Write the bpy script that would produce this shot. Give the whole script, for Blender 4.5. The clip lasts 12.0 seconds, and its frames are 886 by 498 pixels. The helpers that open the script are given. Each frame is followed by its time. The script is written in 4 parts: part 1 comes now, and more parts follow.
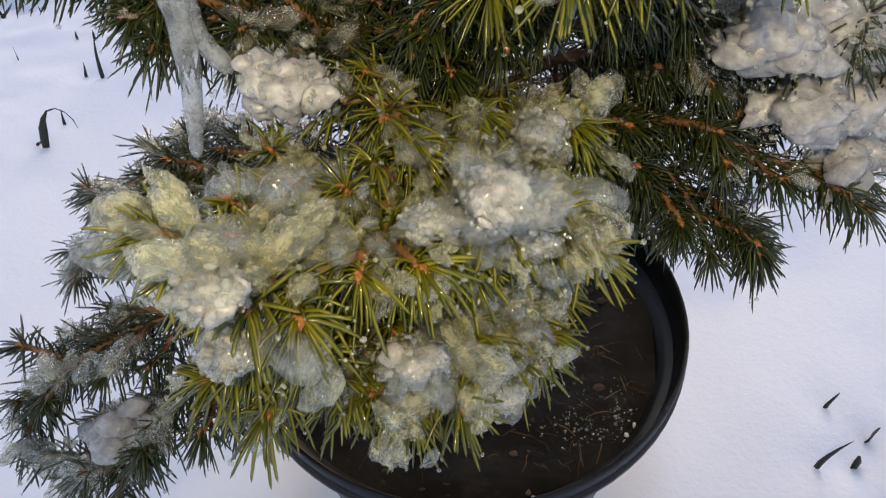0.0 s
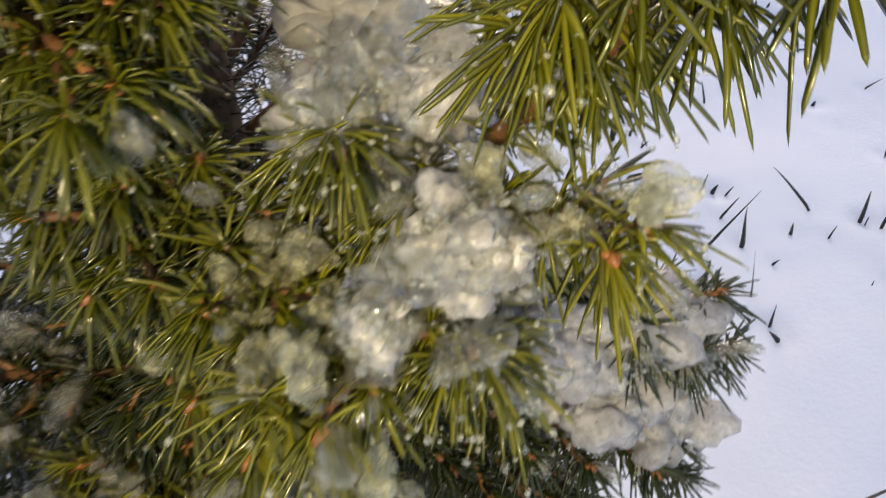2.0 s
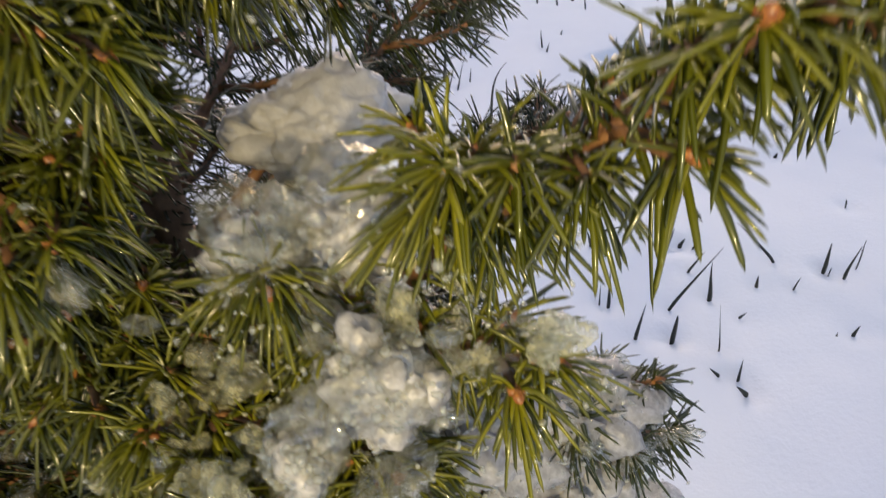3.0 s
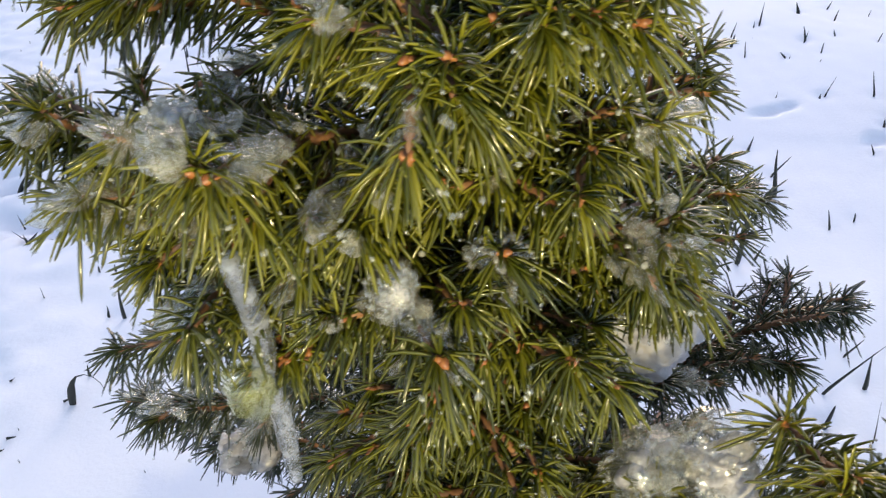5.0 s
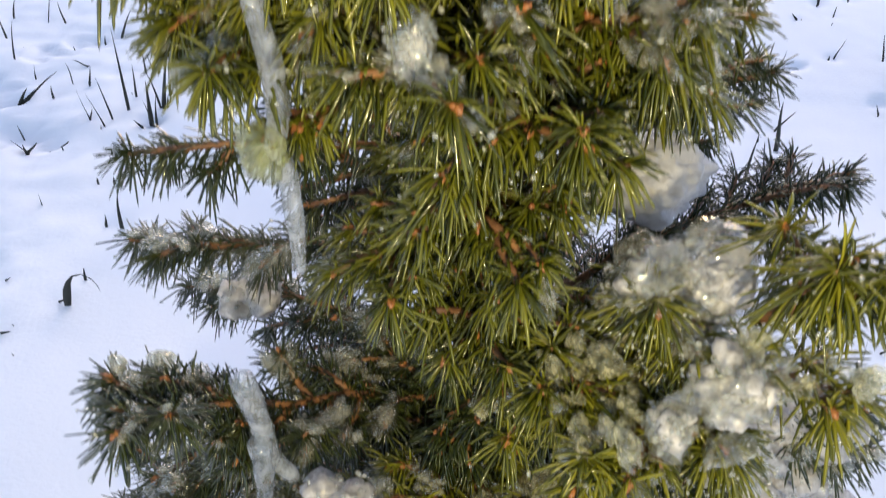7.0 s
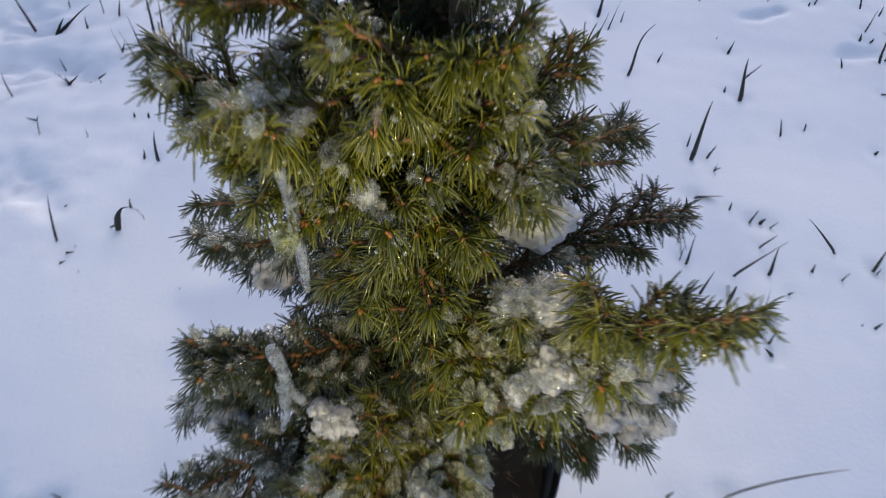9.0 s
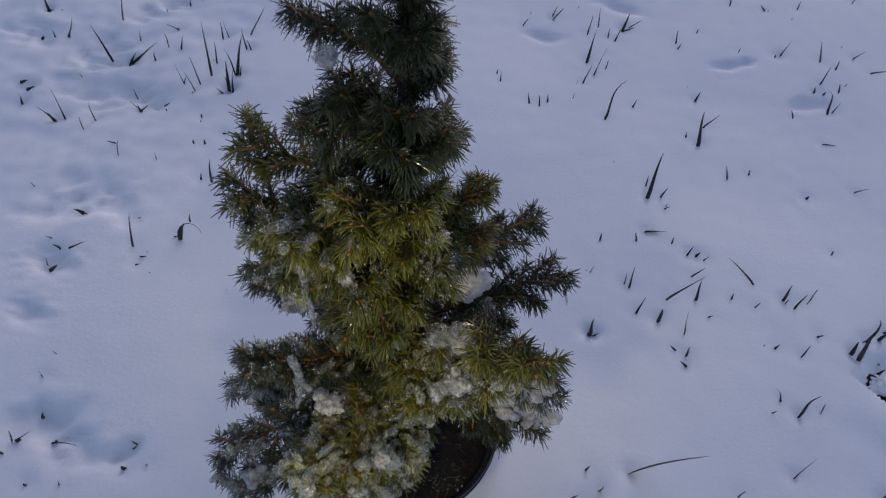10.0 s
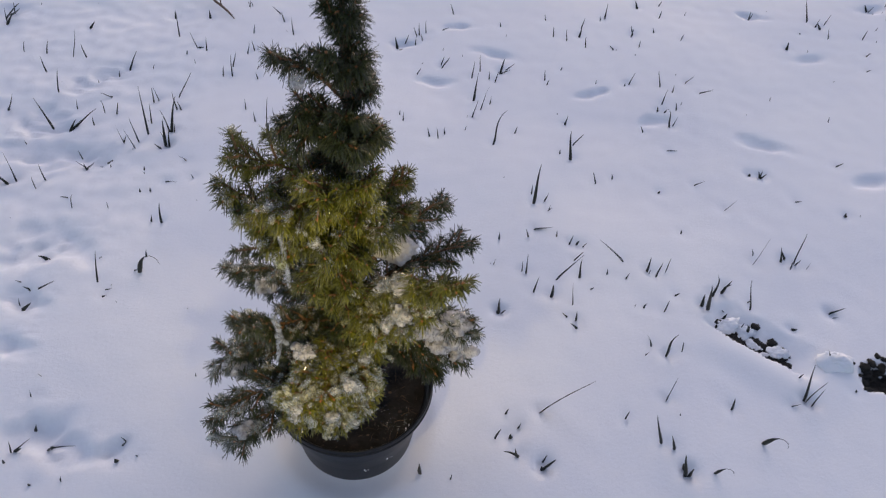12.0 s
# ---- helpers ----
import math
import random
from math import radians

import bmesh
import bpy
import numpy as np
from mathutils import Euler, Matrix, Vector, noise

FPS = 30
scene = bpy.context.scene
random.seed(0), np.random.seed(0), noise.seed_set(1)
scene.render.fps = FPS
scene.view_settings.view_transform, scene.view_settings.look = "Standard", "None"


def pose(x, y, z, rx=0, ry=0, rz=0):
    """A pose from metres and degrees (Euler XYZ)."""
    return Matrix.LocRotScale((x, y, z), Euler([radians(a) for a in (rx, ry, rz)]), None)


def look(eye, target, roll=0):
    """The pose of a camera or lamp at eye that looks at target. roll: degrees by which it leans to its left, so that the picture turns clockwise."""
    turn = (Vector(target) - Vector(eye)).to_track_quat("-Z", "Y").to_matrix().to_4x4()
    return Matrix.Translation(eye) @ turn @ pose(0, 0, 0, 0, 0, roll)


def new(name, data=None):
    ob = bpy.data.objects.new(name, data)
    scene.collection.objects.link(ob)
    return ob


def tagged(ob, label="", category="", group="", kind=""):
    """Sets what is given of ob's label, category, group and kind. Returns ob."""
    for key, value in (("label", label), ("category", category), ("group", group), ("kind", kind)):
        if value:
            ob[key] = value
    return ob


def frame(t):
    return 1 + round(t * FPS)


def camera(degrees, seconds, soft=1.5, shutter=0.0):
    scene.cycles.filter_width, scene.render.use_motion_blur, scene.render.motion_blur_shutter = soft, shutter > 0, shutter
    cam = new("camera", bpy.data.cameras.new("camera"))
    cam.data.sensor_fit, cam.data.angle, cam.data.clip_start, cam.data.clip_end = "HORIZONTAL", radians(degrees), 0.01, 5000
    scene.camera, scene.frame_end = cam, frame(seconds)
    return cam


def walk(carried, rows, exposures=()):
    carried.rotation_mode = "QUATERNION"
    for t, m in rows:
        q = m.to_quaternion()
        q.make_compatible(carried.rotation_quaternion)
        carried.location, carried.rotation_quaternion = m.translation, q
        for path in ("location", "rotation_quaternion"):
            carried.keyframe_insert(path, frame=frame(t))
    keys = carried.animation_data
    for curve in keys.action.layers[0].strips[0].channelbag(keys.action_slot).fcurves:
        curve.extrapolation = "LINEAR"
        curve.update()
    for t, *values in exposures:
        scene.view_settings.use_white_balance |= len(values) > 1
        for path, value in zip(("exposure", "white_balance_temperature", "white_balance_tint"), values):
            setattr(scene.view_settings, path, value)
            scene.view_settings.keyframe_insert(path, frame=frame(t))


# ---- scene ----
cam = camera(63.0, 12.0, soft=1.2, shutter=0.5)

PATH = [
    (0, (0.029, -0.132, 0.434), (-0.054, 1.298, -0.962), -2.3),
    (0.5, (0.034, -0.131, 0.449), (-0.06, 1.325, -0.92), -3.8),
    (0.9, (0.042, -0.131, 0.476), (-0.039, 1.34, -0.876), -5.0),
    (1, (0.046, -0.127, 0.475), (-0.03, 1.344, -0.878), -4.5),
    (1.2, (0.055, -0.122, 0.481), (0.018, 1.359, -0.862), -4.9),
    (1.5, (0.07, -0.096, 0.485), (0.123, 1.388, -0.855), -3.6),
    (2, (0.081, -0.051, 0.483), (0.25, 1.459, -0.818), -1.8),
    (2.2, (0.087, -0.042, 0.481), (0.277, 1.465, -0.82), -0.6),
    (2.5, (0.094, -0.043, 0.484), (0.308, 1.503, -0.767), -1.8),
    (2.7, (0.096, -0.045, 0.489), (0.339, 1.517, -0.737), -1.8),
    (4.3, (0.051, -0.064, 0.583), (0.046, 1.546, -0.605), -2.5),
    (4.5, (0.038, -0.059, 0.589), (0.025, 1.547, -0.602), -2.1),
    (5, (0.017, -0.057, 0.604), (-0.033, 1.526, -0.617), -2.4),
    (5.5, (0.008, -0.062, 0.602), (-0.051, 1.515, -0.626), -1.6),
    (6, (0.008, -0.068, 0.582), (-0.037, 1.5, -0.658), 0.0),
    (6.5, (0.012, -0.077, 0.574), (-0.026, 1.468, -0.696), 0.5),
    (7, (0.013, -0.092, 0.564), (-0.023, 1.44, -0.72), 1.1),
    (7.2, (0.014, -0.095, 0.555), (-0.021, 1.423, -0.747), 1.4),
    (8.8, (0.04, -0.138, 0.68), (-0.027, 1.244, -0.765), 1.1),
    (9, (0.045, -0.153, 0.719), (-0.008, 1.156, -0.792), 2.3),
    (9.5, (0.074, -0.195, 0.87), (-0.036, 1.022, -0.713), 1.3),
    (10, (0.111, -0.251, 0.946), (-0.024, 0.999, -0.61), 1.9),
    (10.5, (0.112, -0.315, 0.981), (0.049, 0.957, -0.561), 3.7),
    (11, (0.097, -0.412, 0.99), (0.158, 0.886, -0.531), 3.7),
    (11.5, (0.095, -0.459, 1.014), (0.188, 0.896, -0.454), 3.8),
    (12, (0.101, -0.48, 1.062), (0.201, 0.902, -0.38), 3.9),
]
EXPOSURES = [
    (0, 0.79, 7150, 20), (1, 0.8, 7200, 20), (1.5, 1.02, 7250, 20), (2, 0.82, 7300, 20), (2.7, 0.66, 7350, 20), (4.3, 1.04, 6800, 18), (7.2, 1.04, 6700, 18), (8.8, 0.65, 6600, 16),
    (9.2, 0.27, 6400, 21), (9.5, -0.04, 6300, 22), (10, -0.29, 6250, 23), (10.5, -0.29, 6350, 22), (10.8, -0.05, 6600, 22), (11, 0.29, 6850, 23), (11.5, 0.31, 6950, 23), (12, 0.33, 7200, 23),
]
walk(cam, [(t, look(eye, target, roll)) for t, eye, target, roll in PATH], EXPOSURES)

# ---------------------------------------------------------------- light
world = bpy.data.worlds.new("dusk_sky")
scene.world = world
world.use_nodes = True
wn = world.node_tree.nodes
sky = wn.new("ShaderNodeTexSky")
sky.sky_type = 'NISHITA'
sky.sun_disc = False
sky.sun_elevation = radians(22)
sky.sun_rotation = radians(10)
sky.air_density = 1.0
sky.dust_density = 1.0
wn["Background"].inputs[1].default_value = 0.15
world.node_tree.links.new(sky.outputs[0], wn["Background"].inputs[0])

sun = new("overcast_sun", bpy.data.lights.new("overcast_sun", 'SUN'))
sun.data.energy = 0.3
sun.data.angle = radians(100)
sun.data.color = (1.0, 0.95, 0.90)
sun.matrix_world = look((0.45, 2.5, 2.6), (0, 0, 0))

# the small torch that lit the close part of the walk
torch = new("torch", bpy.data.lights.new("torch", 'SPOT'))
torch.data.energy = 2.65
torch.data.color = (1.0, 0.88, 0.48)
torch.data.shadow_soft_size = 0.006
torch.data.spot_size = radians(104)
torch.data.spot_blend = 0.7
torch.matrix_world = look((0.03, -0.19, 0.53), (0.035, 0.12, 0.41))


# ---------------------------------------------------------------- materials
def material(name, base=(0.5, 0.5, 0.5), rough=0.5, **kw):
    m = bpy.data.materials.new(name)
    m.use_nodes = True
    b = m.node_tree.nodes["Principled BSDF"]
    b.inputs["Base Color"].default_value = (*base, 1)
    b.inputs["Roughness"].default_value = rough
    for key, value in kw.items():
        b.inputs[key.replace("_", " ")].default_value = value
    return m


def node(m, kind, **inputs):
    n = m.node_tree.nodes.new(kind)
    for key, value in inputs.items():
        n.inputs[key.replace("_", " ")].default_value = value
    return n


def link(m, a, b):
    m.node_tree.links.new(a, b)


def shader(m):
    return m.node_tree.nodes["Principled BSDF"]


def noise_tex(m, scale, detail=4.0, rough=0.6):
    co = m.node_tree.nodes.new("ShaderNodeTexCoord")
    n = node(m, "ShaderNodeTexNoise", Scale=scale, Detail=detail, Roughness=rough)
    link(m, co.outputs["Object"], n.inputs["Vector"])
    return n


def ramp(m, source, stops):
    r = m.node_tree.nodes.new("ShaderNodeValToRGB")
    el = r.color_ramp.elements
    while len(el) < len(stops):
        el.new(0.5)
    for e, (at, col) in zip(el, stops):
        e.position, e.color = at, (*col, 1)
    link(m, source, r.inputs[0])
    return r


def bump(m, source, strength, distance):
    b = node(m, "ShaderNodeBump", Strength=strength, Distance=distance)
    link(m, source, b.inputs["Height"])
    link(m, b.outputs[0], shader(m).inputs["Normal"])
    return b


def foliage_material(name, dark, mid, light, rough=0.32):
    m = material(name, mid, rough)
    g = m.node_tree.nodes.new("ShaderNodeNewGeometry")
    r = ramp(m, g.outputs["Random Per Island"], [(0.0, dark), (0.5, mid), (1.0, light)])
    n = noise_tex(m, 28.0, 3.0)
    mix = m.node_tree.nodes.new("ShaderNodeMix")
    mix.data_type, mix.blend_type = 'RGBA', 'MULTIPLY'
    mix.inputs[0].default_value = 0.7
    tone = ramp(m, n.outputs["Fac"], [(0.3, (0.62, 0.64, 0.5)), (0.7, (1.25, 1.2, 0.9))])
    link(m, r.outputs[0], mix.inputs[6])
    link(m, tone.outputs[0], mix.inputs[7])
    link(m, mix.outputs[2], shader(m).inputs["Base Color"])
    shader(m).inputs["Subsurface Weight"].default_value = 0.0
    shader(m).inputs["Specular IOR Level"].default_value = 0.2
    shader(m).inputs["Coat Weight"].default_value = 0.75
    shader(m).inputs["Coat Roughness"].default_value = 0.13
    return m


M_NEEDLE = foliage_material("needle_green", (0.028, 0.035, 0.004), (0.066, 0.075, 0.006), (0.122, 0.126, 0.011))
# darker copy: shade on the top, back, low and inner limbs, put into the colour
M_NEEDLE_SHADE = foliage_material("needle_shade", (0.010, 0.018, 0.005), (0.023, 0.033, 0.007), (0.046, 0.056, 0.011))
# paler, yellower copy: torchlight on the front and right limbs, put into the colour
M_NEEDLE_LIT = foliage_material("needle_lit", (0.046, 0.054, 0.004), (0.100, 0.106, 0.007), (0.175, 0.172, 0.014))

M_TWIG = material("twig_bark", (0.32, 0.15, 0.05), 0.6)
_n = noise_tex(M_TWIG, 180, 5)
_r = ramp(M_TWIG, _n.outputs["Fac"], [(0.3, (0.06, 0.028, 0.014)), (0.55, (0.17, 0.075, 0.028)), (0.75, (0.30, 0.15, 0.055))])
link(M_TWIG, _r.outputs[0], shader(M_TWIG).inputs["Base Color"])
bump(M_TWIG, _n.outputs["Fac"], 0.6, 0.001)

M_TRUNK = material("trunk_bark", (0.12, 0.08, 0.055), 0.85)
_n = noise_tex(M_TRUNK, 90, 6)
_r = ramp(M_TRUNK, _n.outputs["Fac"], [(0.3, (0.06, 0.035, 0.025)), (0.7, (0.22, 0.14, 0.09))])
link(M_TRUNK, _r.outputs[0], shader(M_TRUNK).inputs["Base Color"])
bump(M_TRUNK, _n.outputs["Fac"], 0.8, 0.002)

M_BUD = material("bud_scale", (0.42, 0.15, 0.04), 0.42)
_n = noise_tex(M_BUD, 500, 3)
_r = ramp(M_BUD, _n.outputs["Fac"], [(0.35, (0.17, 0.055, 0.018)), (0.65, (0.40, 0.17, 0.05))])
link(M_BUD, _r.outputs[0], shader(M_BUD).inputs["Base Color"])

# field snow
M_SNOW = material("field_snow", (0.82, 0.83, 0.86), 0.75)
_a = noise_tex(M_SNOW, 1.6, 6, 0.62)
_b = noise_tex(M_SNOW, 160, 4, 0.7)
_r = ramp(M_SNOW, _a.outputs["Fac"], [(0.25, (0.74, 0.76, 0.82)), (0.55, (0.83, 0.84, 0.87)), (0.8, (0.87, 0.87, 0.88))])
link(M_SNOW, _r.outputs[0], shader(M_SNOW).inputs["Base Color"])
bump(M_SNOW, _b.outputs["Fac"], 0.16, 0.004)

def frozen(name, base, low, high, scale, rough, grain, relief, milky=0.35, deep=0.0, grains=False, smooth=False, shine=0.12):
    """Wet snow or ice: cloudy white matter, thinner in places, under a film of water with a broken surface."""
    m = material(name, base, 0.5)
    nt = m.node_tree
    body = shader(m)
    body.inputs["Specular IOR Level"].default_value = 0.0
    body.inputs["Subsurface Weight"].default_value = deep
    body.inputs["Subsurface Scale"].default_value = 0.005
    soft = nt.nodes.new("ShaderNodeBsdfTranslucent")
    clear = nt.nodes.new("ShaderNodeBsdfTransparent")
    clear.inputs[0].default_value = (0.98, 0.99, 0.97, 1)
    n = noise_tex(m, scale, 5, 0.65)
    tone = ramp(m, n.outputs["Fac"], [(0.3, tuple(0.72 * c for c in base)), (0.7, base)])
    link(m, tone.outputs[0], body.inputs["Base Color"])
    link(m, tone.outputs[0], soft.inputs[0])
    fac = ramp(m, n.outputs["Fac"], [(0.42, (low, low, low)), (0.62, (high, high, high))])
    if grains:
        each = nt.nodes.new("ShaderNodeNewGeometry")
        fac = ramp(m, each.outputs["Random Per Island"], [(0.0, (low, low, low)), (0.55, (0.4 * low + 0.3 * high,) * 3), (1.0, (high, high, high))])
    cloud, mix, top = [nt.nodes.new("ShaderNodeMixShader") for _ in range(3)]
    cloud.inputs[0].default_value = milky
    link(m, body.outputs[0], cloud.inputs[1])
    link(m, soft.outputs[0], cloud.inputs[2])
    link(m, fac.outputs[0], mix.inputs[0])
    link(m, clear.outputs[0], mix.inputs[1])
    link(m, cloud.outputs[0], mix.inputs[2])
    wet = nt.nodes.new("ShaderNodeBsdfGlossy")
    wet.inputs["Roughness"].default_value = rough
    edge = node(m, "ShaderNodeLayerWeight", Blend=0.5)
    power = nt.nodes.new("ShaderNodeMath")
    power.operation = 'POWER'
    power.inputs[1].default_value = 3.5
    gloss = nt.nodes.new("ShaderNodeMath")
    gloss.operation = 'MULTIPLY_ADD'
    gloss.inputs[1].default_value = 0.40
    gloss.inputs[2].default_value = shine
    link(m, edge.outputs["Facing"], power.inputs[0])
    link(m, power.outputs[0], gloss.inputs[0])
    fine = noise_tex(m, grain, 3, 0.7)
    skin = node(m, "ShaderNodeBump", Strength=1.0, Distance=relief)
    link(m, fine.outputs["Fac"], skin.inputs["Height"])
    for target in (wet.inputs["Normal"], edge.inputs["Normal"]) + (() if smooth else (body.inputs["Normal"],)):
        link(m, skin.outputs[0], target)
    link(m, gloss.outputs[0], top.inputs[0])
    link(m, mix.outputs[0], top.inputs[1])
    link(m, wet.outputs[0], top.inputs[2])
    link(m, top.outputs[0], nt.nodes["Material Output"].inputs[0])
    return m


M_CLUMP = frozen("wet_snow", (0.74, 0.73, 0.745), 0.66, 1.0, 150, 0.18, 420, 0.0007, 0.45, shine=0.045)
M_ICE = frozen("grain_ice", (0.76, 0.76, 0.68), 0.03, 0.45, 130, 0.05, 330, 0.0003, 0.5, grains=True)
M_GLASSY = frozen("crust_ice", (0.84, 0.80, 0.62), 0.02, 0.32, 150, 0.06, 210, 0.0012, 0.7, smooth=True)
M_GLAZE = frozen("milky_ice", (0.95, 0.92, 0.60), 0.03, 0.52, 1.4, 0.06, 2.2, 0.0060, 0.6, smooth=True)
M_ICE_LUMP = frozen("lump_ice", (0.88, 0.86, 0.68), 0.02, 0.36, 1.4, 0.06, 2.2, 0.0060, 0.6, smooth=True)
M_BALL = frozen("ball_ice", (0.62, 0.65, 0.20), 0.14, 0.42, 160, 0.05, 140, 0.0010, 0.45)
M_PACKED = frozen("packed_snow", (0.62, 0.62, 0.64), 0.9, 1.0, 90, 0.4, 500, 0.0006, 0.3, shine=0.02)
M_DROP = frozen("clear_ice", (0.85, 0.87, 0.80), 0.03, 0.13, 1.0, 0.04, 1.6, 0.0008, 0.45)

M_BEAD = frozen("bead_ice", (0.86, 0.86, 0.70), 0.05, 0.50, 300, 0.09, 900, 0.0002, 0.5, grains=True)

M_ICICLE = frozen("icicle_ice", (0.62, 0.67, 0.74), 0.12, 0.62, 120, 0.06, 200, 0.0006, 0.5)

M_POT = material("black_plastic", (0.02, 0.02, 0.022), 0.38, Specular_IOR_Level=0.28)
_n = noise_tex(M_POT, 40, 6, 0.7)
_r = ramp(M_POT, _n.outputs["Fac"], [(0.45, (0.002, 0.002, 0.003)), (0.66, (0.005, 0.006, 0.008)), (0.76, (0.09, 0.09, 0.11))])
link(M_POT, _r.outputs[0], shader(M_POT).inputs["Base Color"])
bump(M_POT, _n.outputs["Fac"], 0.15, 0.002)

M_SOIL = material("potting_soil", (0.03, 0.02, 0.016), 0.9)
_n = noise_tex(M_SOIL, 55, 8, 0.75)
_r = ramp(M_SOIL, _n.outputs["Fac"], [(0.35, (0.003, 0.0022, 0.002)), (0.6, (0.008, 0.0052, 0.0042)), (0.76, (0.034, 0.022, 0.018))])
link(M_SOIL, _r.outputs[0], shader(M_SOIL).inputs["Base Color"])
bump(M_SOIL, _n.outputs["Fac"], 0.9, 0.006)

M_CHIP = material("bark_chip", (0.26, 0.17, 0.10), 0.8)
_g = M_CHIP.node_tree.nodes.new("ShaderNodeNewGeometry")
_r = ramp(M_CHIP, _g.outputs["Random Per Island"], [(0.0, (0.012, 0.008, 0.006)), (0.6, (0.04, 0.025, 0.018)), (0.92, (0.12, 0.085, 0.06)), (1.0, (0.42, 0.38, 0.33))])
link(M_CHIP, _r.outputs[0], shader(M_CHIP).inputs["Base Color"])

M_LITTER = material("dead_needle", (0.2, 0.1, 0.04), 0.7)
_g = M_LITTER.node_tree.nodes.new("ShaderNodeNewGeometry")
_r = ramp(M_LITTER, _g.outputs["Random Per Island"], [(0.0, (0.015, 0.008, 0.005)), (0.65, (0.04, 0.02, 0.01)), (1.0, (0.16, 0.09, 0.04))])
link(M_LITTER, _r.outputs[0], shader(M_LITTER).inputs["Base Color"])

M_GRASS = material("winter_grass", (0.035, 0.04, 0.02), 0.6)
_o = M_GRASS.node_tree.nodes.new("ShaderNodeObjectInfo")
_r = ramp(M_GRASS, _o.outputs["Random"], [(0.0, (0.006, 0.008, 0.005)), (0.8, (0.013, 0.016, 0.009)), (1.0, (0.035, 0.03, 0.02))])
link(M_GRASS, _r.outputs[0], shader(M_GRASS).inputs["Base Color"])

M_DIRT = material("bare_dirt", (0.05, 0.04, 0.03), 0.95)
_n = noise_tex(M_DIRT, 70, 7, 0.75)
_r = ramp(M_DIRT, _n.outputs["Fac"], [(0.35, (0.008, 0.007, 0.006)), (0.6, (0.028, 0.023, 0.018)), (0.76, (0.12, 0.11, 0.10))])
link(M_DIRT, _r.outputs[0], shader(M_DIRT).inputs["Base Color"])
bump(M_DIRT, _n.outputs["Fac"], 0.9, 0.006)


# ---------------------------------------------------------------- mesh helpers
def mesh_of(name, verts, faces, mat, smooth=False):
    me = bpy.data.meshes.new(name)
    verts = np.asarray(verts, dtype=np.float32)
    if isinstance(faces, np.ndarray):
        k = faces.shape[1]
        me.vertices.add(len(verts))
        me.vertices.foreach_set("co", verts.ravel())
        me.loops.add(faces.size)
        me.loops.foreach_set("vertex_index", faces.astype(np.int32).ravel())
        me.polygons.add(len(faces))
        me.polygons.foreach_set("loop_start", np.arange(0, faces.size, k, dtype=np.int32))
        me.update(calc_edges=True)
    else:
        me.from_pydata(verts.tolist(), [], faces)
    me.materials.append(mat)
    if smooth:
        me.polygons.foreach_set("use_smooth", np.ones(len(me.polygons), dtype=bool))
    me.update()
    return me


def attach(ob, parent):
    ob.parent = parent
    ob.matrix_parent_inverse = parent.matrix_world.inverted() if parent.type != 'EMPTY' else Matrix.Translation(-parent.location)
    return ob


def part(name, me, parent, label=""):
    ob = new(name, me)
    attach(ob, parent)
    return tagged(ob, label) if label else ob


def tube(points, radii, sides=7):
    """A round tapered tube along points: verts and quads plus end caps."""
    pts = [Vector(p) for p in points]
    verts, faces = [], []
    for i, p in enumerate(pts):
        d = (pts[min(i + 1, len(pts) - 1)] - pts[max(i - 1, 0)]).normalized()
        u = d.orthogonal().normalized() if i == 0 else (u - d * u.dot(d)).normalized()
        v = d.cross(u)
        for k in range(sides):
            a = 2 * math.pi * k / sides
            verts.append(p + (u * math.cos(a) + v * math.sin(a)) * radii[i])
    for i in range(len(pts) - 1):
        for k in range(sides):
            a, b = i * sides + k, i * sides + (k + 1) % sides
            faces.append((a, b, b + sides, a + sides))
    faces.append(tuple(range(sides - 1, -1, -1)))
    faces.append(tuple(range((len(pts) - 1) * sides, len(pts) * sides)))
    return [tuple(v) for v in verts], faces


def merged(chunks):
    verts, faces = [], []
    for v, f in chunks:
        o = len(verts)
        verts += list(v)
        faces += [tuple(i + o for i in face) for face in f]
    return verts, faces


def curve_points(a, b, sag, n, rng, wobble=0.0):
    a, b = Vector(a), Vector(b)
    out = []
    for i in range(n + 1):
        s = i / n
        p = a.lerp(b, s)
        p.z += sag * 4 * s * (1 - s)
        if 0 < i < n:
            p += Vector((rng.uniform(-1, 1), rng.uniform(-1, 1), rng.uniform(-1, 1))) * wobble
        out.append(p)
    return out


_ICO = {}


def ico(level):
    if level not in _ICO:
        bm = bmesh.new()
        bmesh.ops.create_icosphere(bm, subdivisions=level, radius=1.0)
        _ICO[level] = (np.array([v.co[:] for v in bm.verts]), np.array([[v.index for v in f.verts] for f in bm.faces]))
        bm.free()
    return _ICO[level]


def lobes(specs, level=3, rough=0.35, freq=2.2, seed=0):
    """Lumpy bodies joined into one mesh: specs of centre and radii; two scales of uneven surface."""
    base, tris = ico(level)
    vs, fs, o = [], [], 0
    for i, (c, r) in enumerate(specs):
        r = np.array(r if hasattr(r, "__len__") else (r, r, r))
        off = Vector((seed * 3.1 + i * 1.7, i * 2.3, seed * 0.7))
        k = np.array([1 + rough * noise.noise(Vector(v) * freq + off) + rough * 0.45 * noise.noise(Vector(v) * freq * 3.1 + off)
                      + rough * 0.22 * noise.noise(Vector(v) * freq * 7.0 + off) for v in base])
        vs.append(base * k[:, None] * r + np.array(c))
        fs.append(tris + o)
        o += len(base)
    return np.concatenate(vs), np.concatenate(fs)


